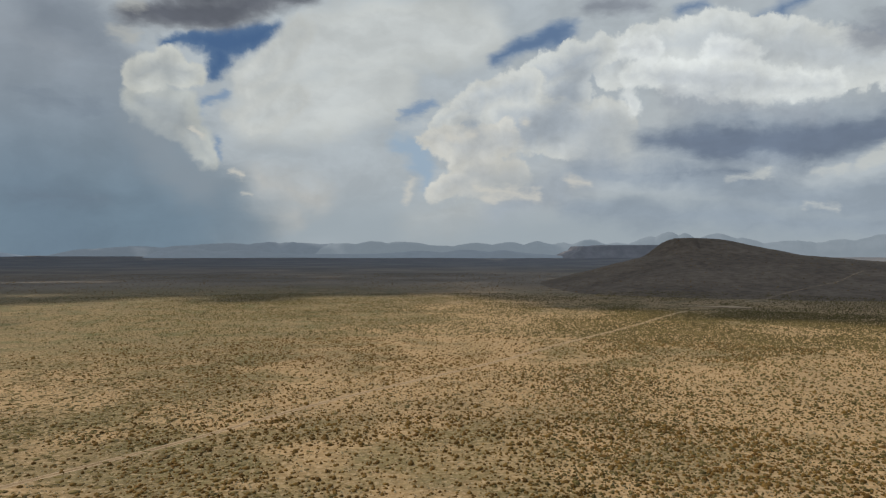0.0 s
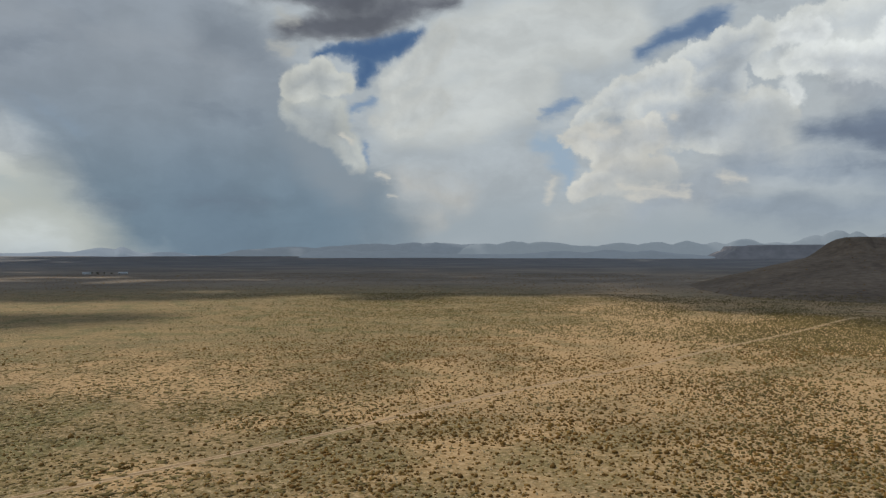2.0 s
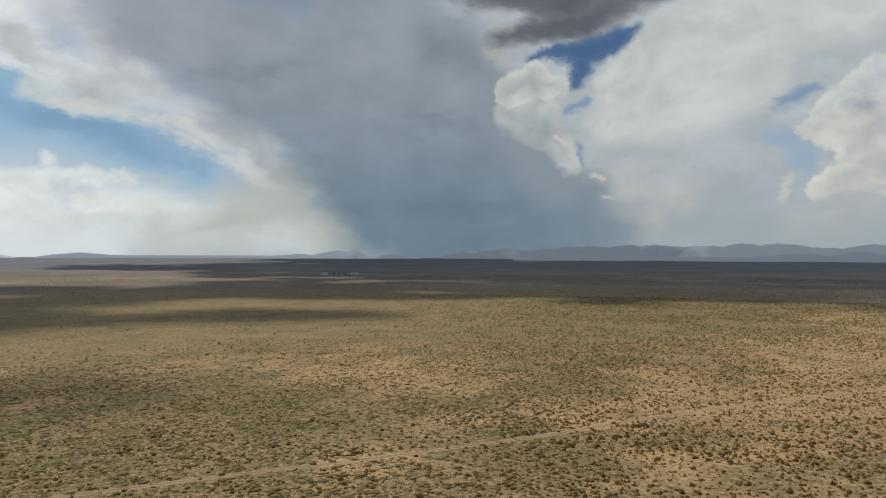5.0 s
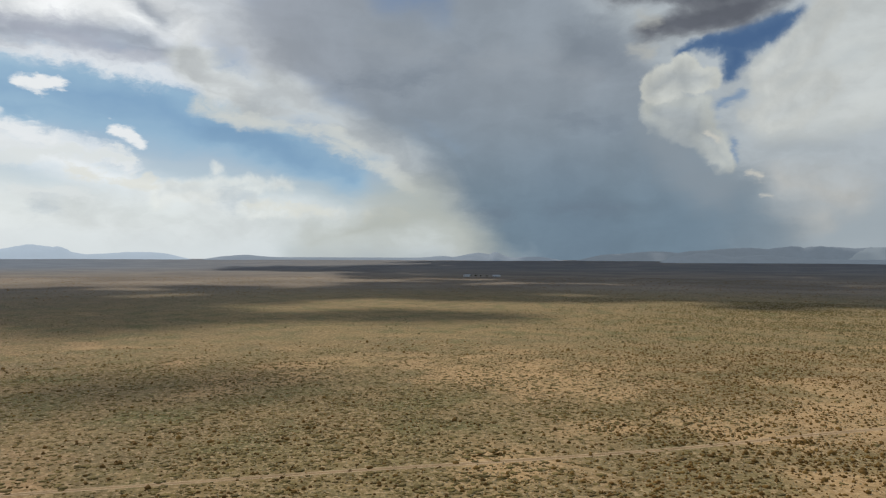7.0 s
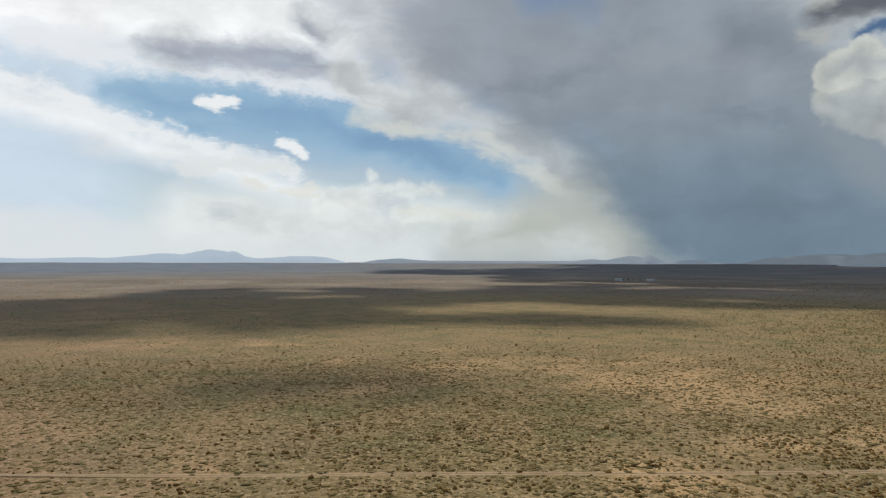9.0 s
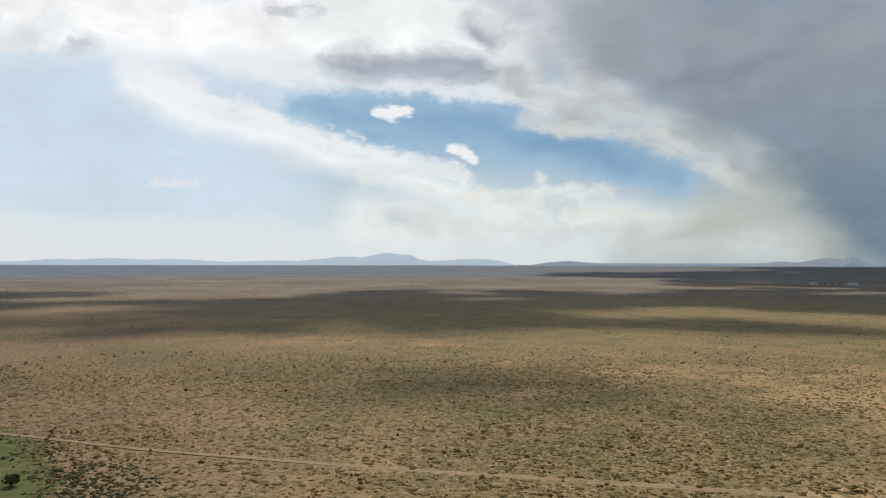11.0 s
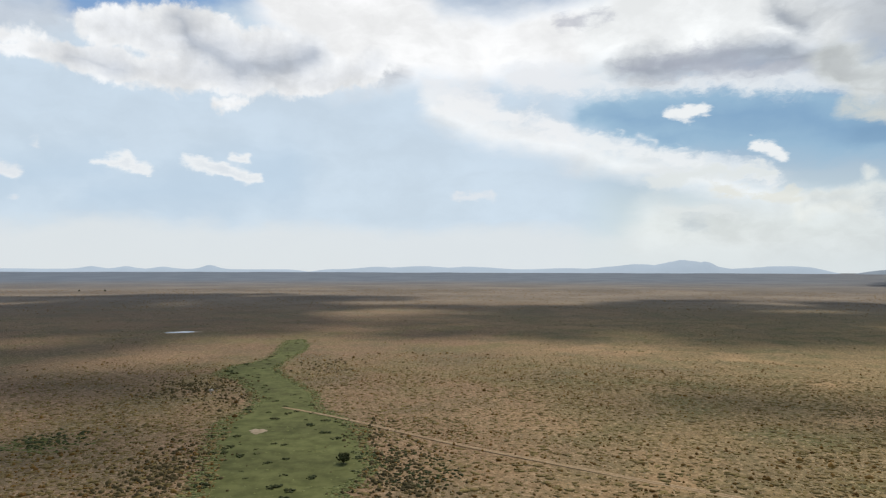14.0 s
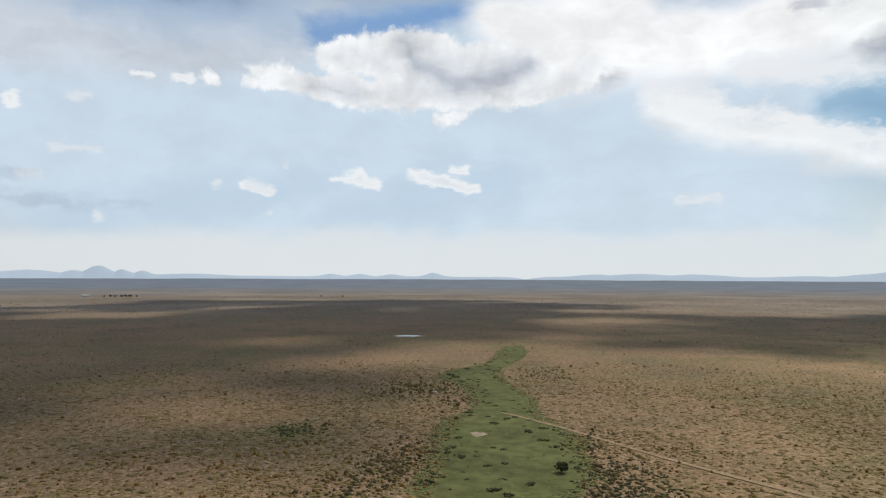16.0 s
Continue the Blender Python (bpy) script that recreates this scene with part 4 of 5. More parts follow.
def strew(name, shapes, x, y, width, tall, mat, label, category, rng):
    """All the plants of one kind as one mesh."""
    vs, fs, base = [], [], 0
    pick = rng.integers(0, len(shapes), len(x))
    for k, (v, t) in enumerate(shapes):
        m = np.nonzero(pick == k)[0]
        if not len(m):
            continue
        a = rng.uniform(0, 2 * math.pi, len(m))
        c, s = np.cos(a)[:, None], np.sin(a)[:, None]
        w, h = width[m][:, None], tall[m][:, None]
        lx, ly = v[None, :, 0] * w * rng.uniform(0.75, 1.3, (len(m), 1)), v[None, :, 1] * w
        px, py = x[m][:, None] + lx * c - ly * s, y[m][:, None] + lx * s + ly * c
        pz = land_z(x[m], y[m])[:, None] + v[None, :, 2] * h * 2
        vs.append(np.stack([px, py, pz], -1).reshape(-1, 3))
        fs.append((t[None] + (np.arange(len(m)) * len(v))[:, None, None]).reshape(-1, 3) + base)
        base += len(m) * len(v)
    ob = new(name, mesh_of(name, np.concatenate(vs), np.concatenate(fs), mat))
    return tagged(ob, label, category, kind="stuff")


def scatter(rng, r0, r1, density, b0=-37.0, b1=142.0):
    """Points of the plan in a ring sector, thinned where the ground is bare."""
    area = radians(b1 - b0) / 2 * (r1 * r1 - r0 * r0)
    n = int(area * density)
    r = np.sqrt(rng.uniform(r0 * r0, r1 * r1, n))
    b = np.radians(rng.uniform(b0, b1, n))
    x, y = -r * np.sin(b), r * np.cos(b)
    bare = rough_field(x, y, 45, 71, 4)
    banded = 0.6 if r0 > 170 else 0.25
    keep = rng.uniform(0, 1, n) < 0.65 - 0.5 * banded + (0.6 + 0.6 * banded) * step(bare, 0.36, 0.62)
    x, y = x[keep], y[keep]
    ok = ~in_meadow(x, y) & off_track(x, y, 1.9)
    return x[ok], y[ok]


rng = np.random.default_rng(7)
CUSHIONS = [lump(1, k, 0.5, 0.34) for k in range(8)]
SMALL = [lump(0, 20 + k, 0.55, 0.28) for k in range(6)]
MATS = [lump(1, 40 + k, 0.24, 0.34) for k in range(6)]


def dotted(x, y, rng, most_left):
    """Thin the single shrubs towards the west, where mats take over."""
    b = np.degrees(np.arctan2(-x, y))
    return rng.uniform(0, 1, len(x)) < 1 - (1 - most_left) * step(b, 12, 38)


near_x, near_y = scatter(rng, 95, 175, 0.85)
pick = dotted(near_x, near_y, rng, 0.26)
near_x, near_y = near_x[pick], near_y[pick]
near_w = np.clip(rng.lognormal(-0.70, 0.42, len(near_x)), 0.2, 1.5)
order = np.argsort(np.hypot(near_x, near_y) - 60 * near_w)
close, rest = order[:300], order[300:]
strew("near_shrubs", CUSHIONS, near_x[rest], near_y[rest], near_w[rest], near_w[rest] * rng.uniform(0.5, 0.85, len(rest)), SHRUB, "low dark olive-brown shrubs dotted over sand", "shrubs", rng)
ax, ay = scatter(rng, 95, 345, 0.95)
pick = rng.uniform(0, 1, len(ax)) < 0.10 + 0.90 * step(np.degrees(np.arctan2(-ax, ay)), 6, 34)
ax, ay = ax[pick], ay[pick]
pick = rng.uniform(0, 1, len(ax)) < 1 - step(np.hypot(ax, ay), 210, 345)
ax, ay = ax[pick], ay[pick]
aw = np.clip(rng.lognormal(-0.32, 0.5, len(ax)), 0.3, 2.4)
strew("mat_shrubs", MATS, ax, ay, aw, np.minimum(aw, 1.3) * rng.uniform(0.22, 0.45, len(ax)), MAT, "flat spreading olive-brown mat shrubs", "shrubs", rng)
tx, ty = scatter(rng, 95, 240, 0.40)
tw = rng.uniform(0.2, 0.5, len(tx))
strew("tufts", [PYRAMID], tx, ty, tw, tw * 0.6, TUFT, "tiny dry grass tufts and dwarf plants", "tufts", rng)
mx, my = scatter(rng, 175, 340, 0.50)
pick = dotted(mx, my, rng, 0.16)
mx, my = mx[pick], my[pick]
mw = np.clip(rng.lognormal(-0.72, 0.36, len(mx)), 0.3, 1.5)
strew("middle_shrubs", SMALL, mx, my, mw, mw * rng.uniform(0.5, 0.85, len(mx)), SHRUB, "low dark olive-brown shrubs dotted over sand", "shrubs", rng)
fx, fy = scatter(rng, 340, 720, 0.26)
pick = dotted(fx, fy, rng, 0.05)
fx, fy = fx[pick], fy[pick]
fw = np.clip(rng.lognormal(-0.42, 0.32, len(fx)), 0.3, 1.6)
strew("far_shrubs", [PYRAMID], fx, fy, fw, fw * 0.6, OLIVE, "small dark scrub dotting the middle plain", "shrubs", rng)
# the east is the most thickly dotted
def eastern(r0, r1, density):
    x, y = scatter(rng, r0, r1, density, -37.0, -3.0)
    keep = rng.uniform(0, 1, len(x)) < step(-np.degrees(np.arctan2(-x, y)), 3, 15)
    return x[keep], y[keep]


ex, ey = eastern(100, 230, 0.85)
ew = np.clip(rng.lognormal(-0.75, 0.34, len(ex)), 0.25, 1.1)
strew("eastern_shrubs", SMALL, ex, ey, ew, ew * rng.uniform(0.5, 0.85, len(ex)), OLIVE, "thickly dotted low olive-brown shrubs on sand", "shrubs", rng)
ex, ey = eastern(230, 540, 0.55)
ew = np.clip(rng.lognormal(-0.45, 0.32, len(ex)), 0.35, 1.5)
strew("eastern_shrubs", [PYRAMID], ex, ey, ew, ew * 0.6, OLIVE, "thickly dotted low olive-brown shrubs on sand", "shrubs", rng)
ox, oy = scatter(rng, 720, 1500, 0.014)
ow = np.clip(rng.lognormal(-0.1, 0.35, len(ox)), 0.5, 2.2)
strew("outer_shrubs", [PYRAMID], ox, oy, ow, ow * 0.5, SHRUB, "far dark scrub on the shaded plain", "shrubs", rng)

# ---- single shrubs, bushes and trees ----
def bush_mesh(name, seed, clumps, spread, tall, leaf):
    """A crown of many small uneven leaf clumps with gaps, one unit wide."""
    rnd = random.Random(seed)
    bm = bmesh.new()
    for _ in range(clumps):
        a, q = rnd.uniform(0, 2 * math.pi), math.sqrt(rnd.random())
        h = (1 - q * q) ** 0.5
        p = Vector((spread * q * math.cos(a), spread * q * math.sin(a), tall * h * rnd.uniform(0.25, 1.0)))
        s = leaf * rnd.uniform(0.6, 1.4)
        m = Matrix.Translation(p) @ pose(0, 0, 0, rnd.uniform(0, 360), rnd.uniform(0, 360), rnd.uniform(0, 360)) @ Matrix.Diagonal((s, s * 0.8, s * 0.55, 1))
        bmesh.ops.create_icosphere(bm, subdivisions=1, radius=1.0, matrix=m)
    for v in bm.verts:
        v.co += Vector((rnd.uniform(-1, 1), rnd.uniform(-1, 1), rnd.uniform(-0.6, 0.6))) * leaf * 0.3
        v.co.z = max(v.co.z, 0.0)
    return bm


def stems_mesh(seed, count, spread, tall, thick):
    rnd = random.Random(seed)
    bm = bmesh.new()
    for k in range(count):
        a = 2 * math.pi * k / count + rnd.uniform(-0.4, 0.4)
        tip = Vector((math.cos(a) * spread * rnd.uniform(0.4, 0.9), math.sin(a) * spread * rnd.uniform(0.4, 0.9), tall * rnd.uniform(0.6, 0.95)))
        m = Matrix.Translation(tip / 2) @ tip.to_track_quat("Z", "Y").to_matrix().to_4x4()
        bmesh.ops.create_cone(bm, cap_ends=True, segments=5, radius1=thick, radius2=thick * 0.4, depth=tip.length, matrix=m)
    return bm


def shrub(seed, mat, clumps=11, tall=0.32, name="shrub"):
    root = new(name)
    part("crown", bush_mesh("crown", seed, clumps, 0.42, tall, 0.15), mat, root)
    part("stem", stems_mesh(seed, 4, 0.3, tall * 0.8, 0.025), STEM, root)
    return root


def set_plant(source, x, y, size, spin, label, category, group="", tall=1.0):
    ob = copy_thing(source, Matrix.Identity(4))
    ob.matrix_basis = pose(x, y, float(land_z(np.array(x), np.array(y))) - 0.03, 0, 0, spin) @ Matrix.Diagonal((size, size, size * tall, 1))
    return tagged(ob, label, category, group)


def drop_thing(ob):
    for o in [*ob.children_recursive, ob]:
        bpy.data.objects.remove(o)


brown = [shrub(200 + k, SHRUB) for k in range(6)]
for k in close:
    w = float(near_w[k])
    set_plant(brown[int(rng.integers(6))], float(near_x[k]), float(near_y[k]), w, float(rng.uniform(0, 360)),
              "small low olive-brown shrub on bare sand" if w < 1.0 else "broad low olive-brown shrub on bare sand", "shrub", "shrubs on the near sand")
for ob in brown:
    drop_thing(ob)

green = [shrub(300 + k, BUSH, 14, 0.30, "bush") for k in range(5)]
spots = MEADOW.reshape(-1, 2)
picks = rng.permutation(len(spots))
placed = 0
for k in picks:
    x, y = float(spots[k, 0] + rng.uniform(-2, 2)), float(spots[k, 1] + rng.uniform(-2, 2))
    row = k // cols_n
    edge = abs((k % cols_n) / (cols_n - 1) - 0.62)
    if rng.uniform() > (0.35 if edge < 0.4 else 0.8) * (1.0 if x > -235 else 0.45):
        continue
    big = float(np.clip(rng.lognormal(0.65, 0.38), 1.0, 4.2))
    set_plant(green[int(rng.integers(5))], x, y, big, float(rng.uniform(0, 360)), "dark green spreading bush in the grassy hollow", "bush", "bushes in the meadow", 0.5)
    placed += 1
    if placed >= 150:
        break
# grass straggles out from the hollow's rim
rim_pts = np.concatenate([np.repeat(along(LEFT_EDGE, 300), 14, 0), np.repeat(along(RIGHT_EDGE, 300), 14, 0)])
rim_x, rim_y = rim_pts[:, 0] + rng.normal(0, 1.3, len(rim_pts)), rim_pts[:, 1] + rng.normal(0, 1.3, len(rim_pts))
rim_w = rng.uniform(0.5, 1.6, len(rim_pts))
strew("rim_grass", MATS, rim_x, rim_y, rim_w, rim_w * 0.14, BLADE, "straggling green grass at the rim of the hollow", "grass", rng)
gx2, gy2 = MEADOW.reshape(-1, 2)[:, 0], MEADOW.reshape(-1, 2)[:, 1]
gx2, gy2 = gx2 + rng.uniform(-2, 2, len(gx2)), gy2 + rng.uniform(-2, 2, len(gy2))
gw2 = rng.uniform(0.4, 1.5, len(gx2))
strew("meadow_tussocks", MATS, gx2, gy2, gw2, gw2 * 0.14, BLADE, "low green tussocks in the grassy hollow", "grass", rng)
# dark herbs where the hollow meets the sand
ha, hq = rng.uniform(0, 2 * math.pi, 260), np.sqrt(rng.uniform(0, 1, 260))
hx, hy = -143 + 13 * hq * np.cos(ha) + 4 * np.sin(ha), -8 + 12 * hq * np.sin(ha)
hw = rng.uniform(0.4, 1.1, 260)
hx, hy, hw = np.concatenate([hx, -164 + rng.normal(0, 4.5, 150)]), np.concatenate([hy, -92 + rng.normal(0, 4.5, 150)]), np.concatenate([hw, rng.uniform(0.5, 1.3, 150)])
gx_, gy_ = -160 + rng.normal(0, 4.0, 260), -93 + rng.normal(0, 5.5, 260)
gw = rng.uniform(0.5, 1.6, 260)
strew("damp_grass", MATS, gx_, gy_, gw, gw * 0.25, BLADE, "small green grassy patch in a damp spot", "grass", rng)
cx, cy = [], []
for px, py, sx, sy, n in ((-238, -85, 12, 9, 420), (-214, -66, 8, 5, 120), (-128, -8, 9, 5, 260), (-146, -9, 8, 4, 140), (-137, -54, 8, 4, 150), (-150, -57, 9, 4, 150), (-126, -58, 9, 5, 160), (-172, -19, 8, 4, 120), (-290, -48, 14, 6, 130)):
    cx.append(px + rng.normal(0, sx, n))
    cy.append(py + rng.normal(0, sy, n))
cx, cy = np.concatenate(cx), np.concatenate(cy)
cw = np.clip(rng.lognormal(-0.45, 0.35, len(cx)), 0.3, 1.3)
strew("bank_shrubs", SMALL, cx, cy, cw, cw * 0.7, BANK, "dark brown shrubs crowding the hollow's banks", "shrubs", rng)
strew("herbs", CUSHIONS, hx, hy, hw, hw * 0.4, BUSH, "dark green herb clumps in damp spots", "herbs", rng)
for ob in green:
    drop_thing(ob)


def tree(x, y, tall, wide, seed, label):
    """A tapered trunk with limbs and a ragged crown of leaf clumps."""
    rnd = random.Random(seed)
    root = new("tree")
    root.location = (x, y, float(land_z(np.array(x), np.array(y))) - 0.05)
    bm = bmesh.new()
    bmesh.ops.create_cone(bm, cap_ends=True, segments=8, radius1=tall * 0.055, radius2=tall * 0.03, depth=tall * 0.5, matrix=Matrix.Translation((0, 0, tall * 0.25)))
    part("trunk", bm, STEM, root)
    for k in range(5):
        a = 2 * math.pi * k / 5 + rnd.uniform(-0.4, 0.4)
        foot, tip = Vector((0, 0, tall * rnd.uniform(0.22, 0.42))), Vector((math.cos(a) * wide * 0.33, math.sin(a) * wide * 0.33, tall * rnd.uniform(0.6, 0.8)))
        bm = bmesh.new()
        m = Matrix.Translation((foot + tip) / 2) @ (tip - foot).to_track_quat("Z", "Y").to_matrix().to_4x4()
        bmesh.ops.create_cone(bm, cap_ends=True, segments=6, radius1=tall * 0.025, radius2=tall * 0.01, depth=(tip - foot).length, matrix=m)
        part("limb", bm, STEM, root)
    bm = bmesh.new()
    for _ in range(150):
        d = Vector((rnd.gauss(0, 1), rnd.gauss(0, 1), rnd.gauss(0, 1))).normalized() * rnd.uniform(0.45, 1.0)
        p = Vector((d.x * wide / 2, d.y * wide / 2, tall * 0.60 + d.z * tall * 0.38))
        s = wide * rnd.uniform(0.05, 0.11)
        bmesh.ops.create_icosphere(bm, subdivisions=1, radius=1.0, matrix=Matrix.Translation(p) @ pose(0, 0, 0, rnd.uniform(0, 360), rnd.uniform(0, 360), 0) @ Matrix.Diagonal((s, s * 0.8, s * 0.5, 1)))
    for v in bm.verts:
        v.co += Vector((rnd.uniform(-1, 1), rnd.uniform(-1, 1), rnd.uniform(-1, 1))) * wide * 0.02
    part("crown", bm, BUSH, root)
    return tagged(root, label, "tree")


tree(-145.6, -20.9, 2.3, 3.0, 401, "round dark green thorn tree in the grassy hollow")
for k, (b, r, tall) in enumerate([(117.7, 1400, 3.4), (116.0, 1370, 4)]):
    x, y, _ = at_bearing(b, r)
    tree(x, y, tall, tall * 0.9, 410 + k, "lone dark tree far out on the plain")
for k in range(9):
    x, y, _ = at_bearing(133.6 - 0.25 * k + rng.uniform(-0.1, 0.1), 1450 + rng.uniform(-25, 25))
    tree(x, y, float(rng.uniform(3, 5)), float(rng.uniform(3, 7)), 430 + k, "dark shelter tree beside the far farmstead")
for k in range(6):
    x, y, _ = at_bearing(38.4 - 0.48 * k + rng.uniform(-0.1, 0.1), 1525 + rng.uniform(-15, 20))
    tree(x, y, float(rng.uniform(2.5, 4)), float(rng.uniform(3, 6)), 450 + k, "dark shelter tree beside the far farmstead")


# ---- far farm buildings ----
def box(bm, lo, hi):
    m = Matrix.Translation([(a + b) / 2 for a, b in zip(lo, hi)]) @ Matrix.Diagonal((*[b - a for a, b in zip(lo, hi)], 1))
    return bmesh.ops.create_cube(bm, size=1.0, matrix=m)


def farm_building(b, r, long, deep, eaves, ridge, spin, label):
    x, y, _ = at_bearing(b, r)
    root = new("farm_building")
    root.matrix_world = pose(x, y, float(land_z(np.array(x), np.array(y))), 0, 0, spin)
    for name, lo, hi in (("wall", (-long / 2, -deep / 2, -0.3), (long / 2, -deep / 2 + 0.3, eaves)), ("wall", (-long / 2, deep / 2 - 0.3, -0.3), (long / 2, deep / 2, eaves)),
                         ("wall", (-long / 2, -deep / 2 + 0.3, -0.3), (-long / 2 + 0.3, deep / 2 - 0.3, eaves)), ("wall", (long / 2 - 0.3, -deep / 2 + 0.3, -0.3), (long / 2, deep / 2 - 0.3, eaves))):
        bm = bmesh.new()
        box(bm, lo, hi)
        part(name, bm, PLASTER, root)
    bm = bmesh.new()
    o = 0.4
    v = [bm.verts.new(p) for p in ((-long / 2 - o, -deep / 2 - o, eaves), (long / 2 + o, -deep / 2 - o, eaves), (long / 2 + o, deep / 2 + o, eaves), (-long / 2 - o, deep / 2 + o, eaves),
                                   (-long / 2 - o, 0, ridge), (long / 2 + o, 0, ridge))]
    for q in ((0, 1, 5, 4), (2, 3, 4, 5), (0, 4, 3), (1, 2, 5), (3, 2, 1, 0)):
        bm.faces.new([v[k] for k in q])
    part("roof", bm, TIN, root)
    n = int(long // 4)
    for k in range(n):
        u = (k + 0.5) / n * long - long / 2
        bm = bmesh.new()
        box(bm, (u - 0.6, -deep / 2 - 0.05, 1.0), (u + 0.6, -deep / 2 + 0.02, 2.2))
        part("window", bm, DARKPANE, root)
    return tagged(root, label, "farm building", "far farm buildings")


farm_building(38.63, 1500, 15, 7, 3.0, 4.6, 38.6, "long white farm shed with a tin roof")
farm_building(36.22, 1495, 16, 7, 3.0, 4.8, 30.0, "long white farm shed with a tin roof")
farm_building(134.9, 1480, 12, 7, 3.0, 4.6, 135.0, "white farmhouse with a tin roof by dark trees")

# ---- water and pale ground ----
def pool(name, b, r, across, deep, lift, mat, label, category, seed, turn=None):
    """A flat sheet with an uneven rim, thin as water or dried mud is."""
    x, y, _ = at_bearing(b, r)
    rnd = random.Random(seed)
    bm = bmesh.new()
    ring = []
    for k in range(64):
        a = 2 * math.pi * k / 64
        q = 1 + 0.16 * math.sin(3 * a + seed) + 0.10 * math.sin(7 * a + 2 * seed) + rnd.uniform(-0.06, 0.06)
        ring.append(bm.verts.new((across * q * math.cos(a), deep * q * math.sin(a), 0)))
    bm.faces.new(ring)
    made = bmesh.ops.extrude_face_region(bm, geom=bm.faces[:])
    for v in made["geom"]:
        if isinstance(v, bmesh.types.BMVert):
            v.co.z -= 0.4
    bmesh.ops.recalc_face_normals(bm, faces=bm.faces[:])
    me = bpy.data.meshes.new(name)
    bm.to_mesh(me)
    bm.free()
    me.materials.append(mat)
    ob = new(name, me)
    ob.matrix_world = pose(x, y, float(land_z(np.array(x), np.array(y))) + lift, 0, 0, b if turn is None else turn)
    return tagged(ob, label, category, kind="structure")


pool("dam_bank", 110.65, 475, 10.5, 7.0, 0.10, MUD, "pale dried mud rim of the farm dam", "mud", 2)
pool("water", 110.65, 475, 8.0, 4.6, 0.16, WATER, "small farm dam of bright silty water", "water", 5)
pool("bare_patch", 104.9, 180, 2.0, 2.6, 0.08, MUD, "bare pale earth scrape in the green hollow", "bare earth", 7)
pool("bare_patch", -22.4, 568, 14.0, 9.0, 0.6, RUT, "pale trampled ground at a stock post", "bare earth", 9)
pool("bare_patch", -20.6, 566, 13.0, 4.0, 0.6, RUT, "pale trampled ground at a stock post", "bare earth", 11)


def stone(x, y, size, seed, label):
    rnd = random.Random(seed)
    bm = bmesh.new()
    bmesh.ops.create_icosphere(bm, subdivisions=2, radius=size / 2)
    for v in bm.verts:
        v.co *= 1 + rnd.uniform(-0.15, 0.15)
        v.co.z *= 0.65
    me = bpy.data.meshes.new("stone")
    bm.to_mesh(me)
    bm.free()
    me.materials.append(STONE)
    ob = new("stone", me)
    ob.location = (x, y, float(land_z(np.array(x), np.array(y))) + size * 0.2)
    return tagged(ob, label, "stone")


stone(-230.8, -77.0, 1.5, 501, "pale boulder beside the track")
for k in range(6):
    stone(-230 + rng.uniform(-6, 6), -78 + rng.uniform(-6, 6), float(rng.uniform(0.3, 0.6)), 510 + k, "small pale stone among shrubs")

# side track at the stock post
side = tagged(new("dirt_track"), "faint pale side track at the stock post", "track", kind="structure")
ribbon("rut", smooth_line([(120, 545), (175, 548), (232, 552), (275, 556)], 4.0), 0.0, 2.2, 0.08, RUT, side, 5)

# ---- unseen clouds overhead, added so that their shade lies on the plain ----
# high enough to keep every cloud out of the camera's view
CLOUD_BASE = 2300.0


def cloud(x, y, across, deep, turn, seed, cover):
    """A ragged cumulus whose shade is centred on x, y; half sizes in metres, turn: bearing of its depth."""
    rnd = random.Random(seed)
    shift = SUNWARD * (CLOUD_BASE / SUNWARD.z)
    bm = bmesh.new()
    size = max(12.0, min(across, deep) * 0.30)
    n = int(cover * across * deep / (size * size))
    for _ in range(max(n, 10)):
        a, q = rnd.uniform(0, 2 * math.pi), math.sqrt(rnd.random())
        u, v = across * q * math.cos(a), deep * q * math.sin(a)
        s = size * rnd.uniform(0.5, 1.15) * (1.15 - 0.5 * q)
        t = radians(turn)
        px, py = u * math.cos(t) - v * math.sin(t), u * math.sin(t) + v * math.cos(t)
        m = Matrix.Translation((px, py, rnd.uniform(0, 0.5) * s)) @ Matrix.Diagonal((s * rnd.uniform(0.8, 1.5), s, s * 0.5, 1)) @ pose(0, 0, 0, rnd.uniform(0, 90), rnd.uniform(0, 90), rnd.uniform(0, 360))
        made = bmesh.ops.create_icosphere(bm, subdivisions=1, radius=1.0, matrix=m)
        for w in made["verts"]:
            w.co += Vector((rnd.uniform(-1, 1), rnd.uniform(-1, 1), rnd.uniform(-1, 1))) * s * 0.12
    me = bpy.data.meshes.new("cloud")
    bm.to_mesh(me)
    bm.free()
    me.materials.append(VAPOUR)
    ob = new("cloud", me)
    ob.location = (x + shift.x, y + shift.y, shift.z)
    return tagged(ob, "ragged cumulus out of view, added to shade the plain", "cloud", "clouds over the plain", "structure")


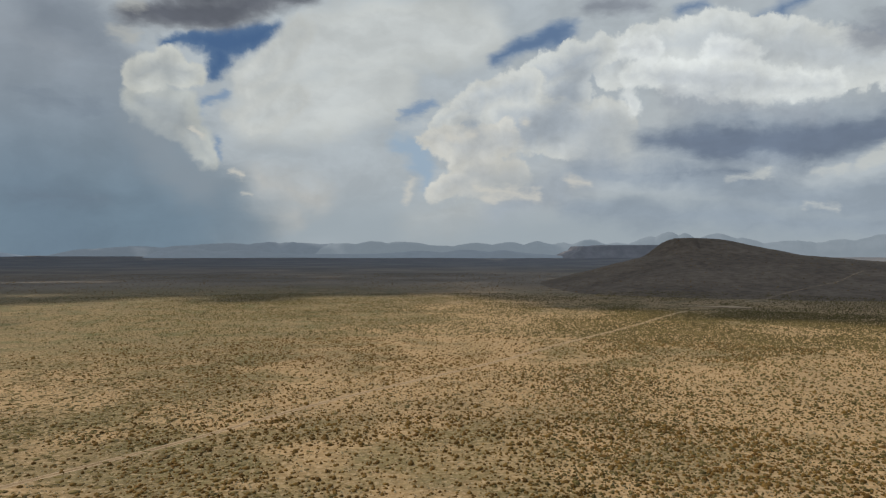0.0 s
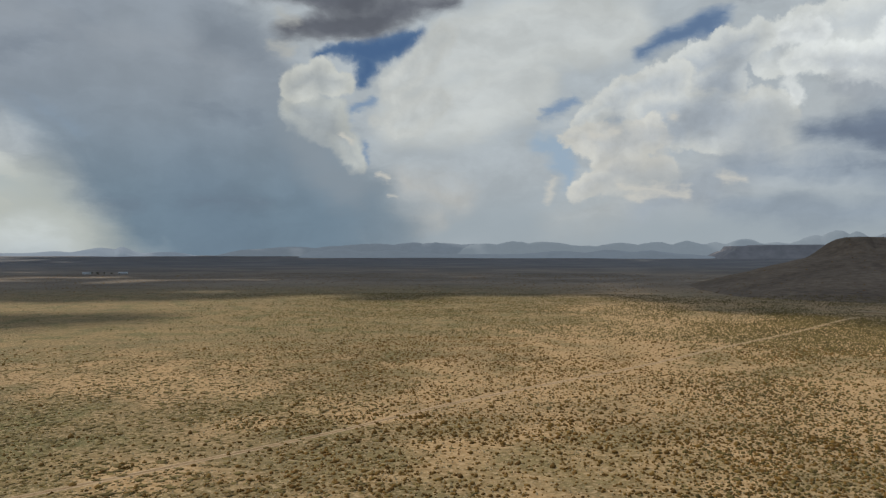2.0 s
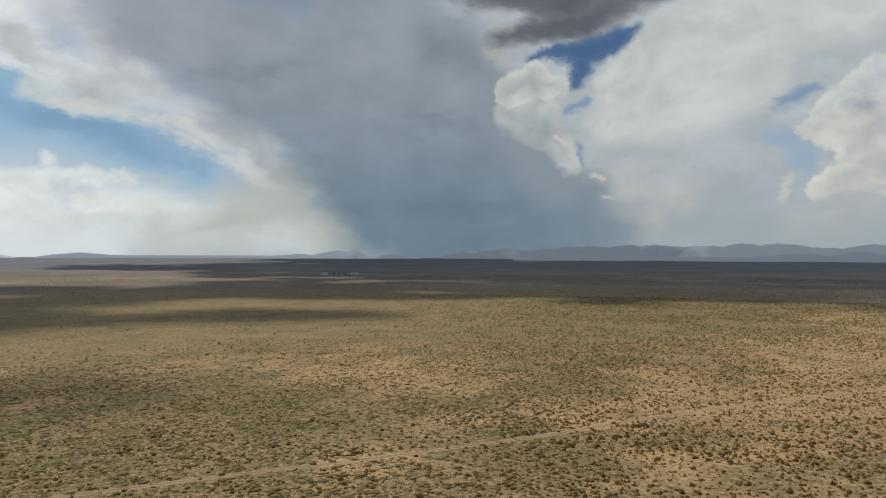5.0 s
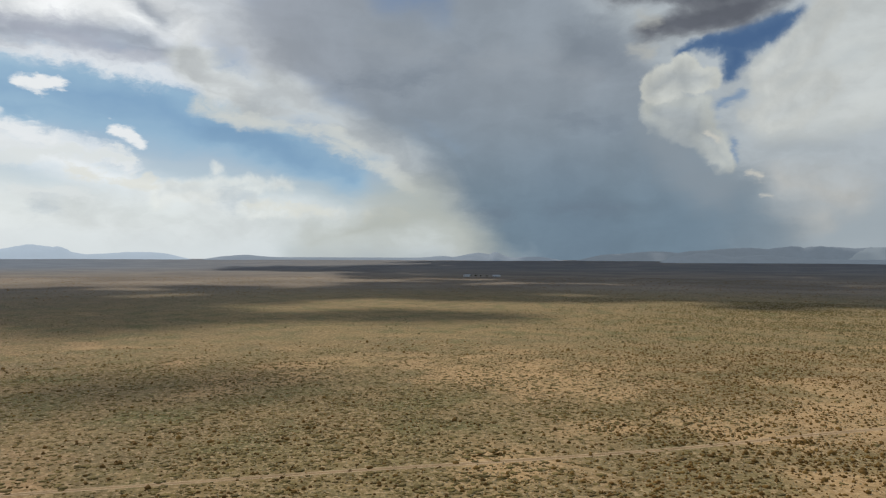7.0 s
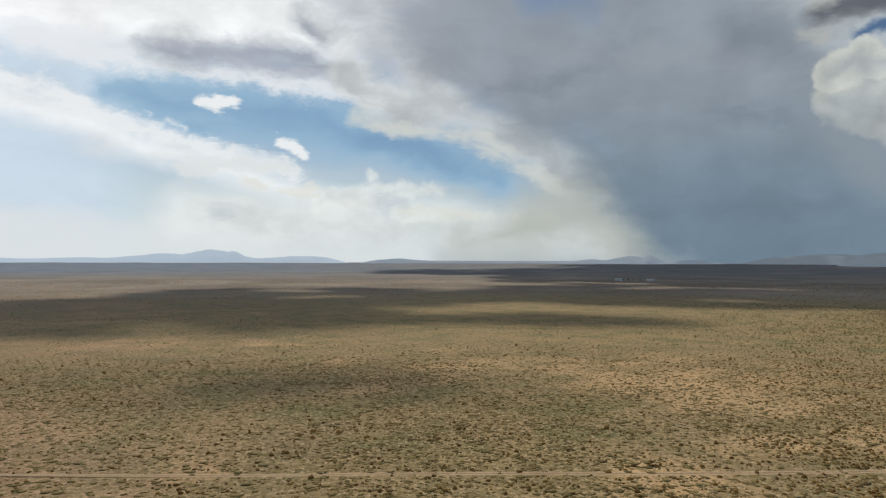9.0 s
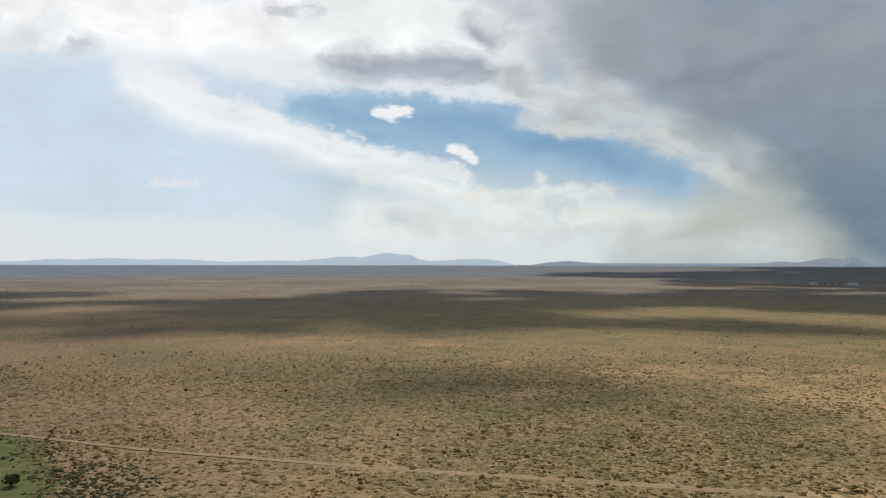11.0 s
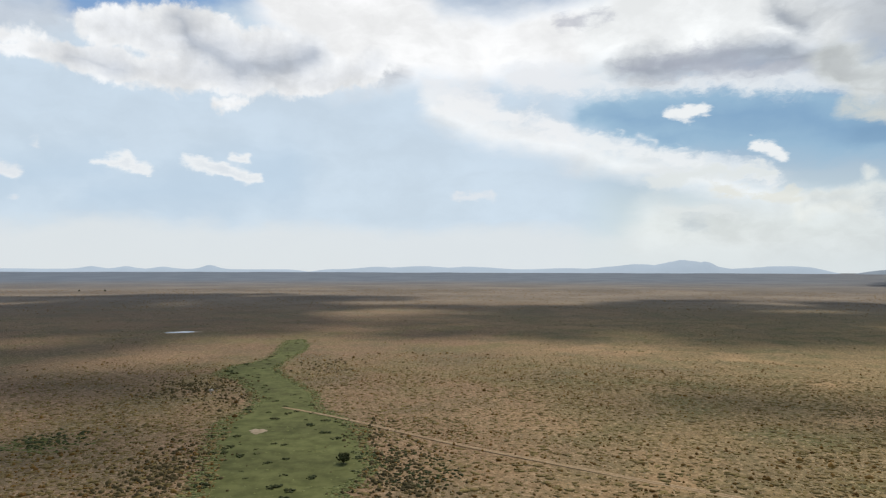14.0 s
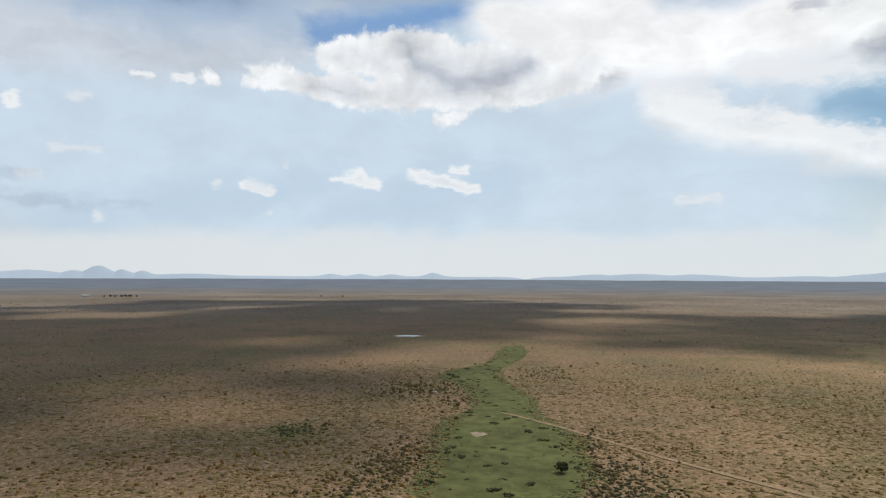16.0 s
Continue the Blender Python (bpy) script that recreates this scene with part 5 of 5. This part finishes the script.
# bearing, distance, half width and half depth of each shade
NEAR_EAST = [
    (14, 860, 230, 260), (-5, 1150, 300, 360), (-27, 800, 320, 310), (-24, 1250, 400, 320), (-14, 900, 200, 250), (-36, 900, 250, 350),
    (10, 1130, 200, 110), (23, 1230, 260, 110), (-27, 580, 120, 75), (-34, 540, 110, 80), (-20, 650, 90, 60), (12, 900, 160, 80),
    (20, 1000, 160, 110),
]
FAR_EAST = [
    (4, 1900, 800, 620), (-28, 2200, 900, 700), (-15, 2700, 520, 480), (10, 3500, 1900, 1000), (9, 1380, 330, 170), (-9, 3700, 650, 450),
    (-3, 4300, 800, 500), (22, 4300, 900, 500), (24, 1450, 420, 160), (20, 2600, 900, 500), (-8, 2600, 700, 900), (-2, 1500, 300, 300),
    (34, 3600, 700, 700),
]
WEST = [
    (33, 1000, 300, 330), (34, 2000, 800, 700), (70, 495, 145, 100), (56, 465, 60, 32), (44, 490, 95, 58), (57, 850, 340, 190),
    (92, 440, 45, 34), (61.5, 230, 54, 24), (85, 455, 60, 38), (76, 600, 170, 85), (62, 640, 120, 60), (47, 2400, 450, 350),
    (36, 1500, 300, 160), (32, 2700, 800, 600), (99, 1000, 120, 110), (84, 760, 200, 60),
    (88, 560, 110, 90), (78, 720, 150, 110), (68, 640, 100, 120),
]
SOUTH = [
    (125, 820, 330, 410), (106, 620, 70, 60), (138, 410, 95, 75), (131, 345, 85, 50), (121, 400, 80, 40), (141, 320, 60, 50),
    (112, 1050, 220, 200), (125, 178, 34, 14), (134, 182, 30, 20), (141, 245, 40, 45), (119.5, 266, 28, 22), (113, 175, 26, 14),
    (112, 600, 120, 110), (118, 280, 60, 34), (113, 238, 26, 12), (126, 600, 140, 130), (116, 520, 70, 60), (134, 560, 130, 150),
    (107, 520, 80, 80), (104, 760, 110, 110),
]
for k, (b, r, across, deep) in enumerate(NEAR_EAST + FAR_EAST + WEST + SOUTH):
    px, py, _ = at_bearing(b, r)
    cloud(px, py, across, deep, b, 100 + k, 4.2 if 780 < r < 1800 else 5.0)
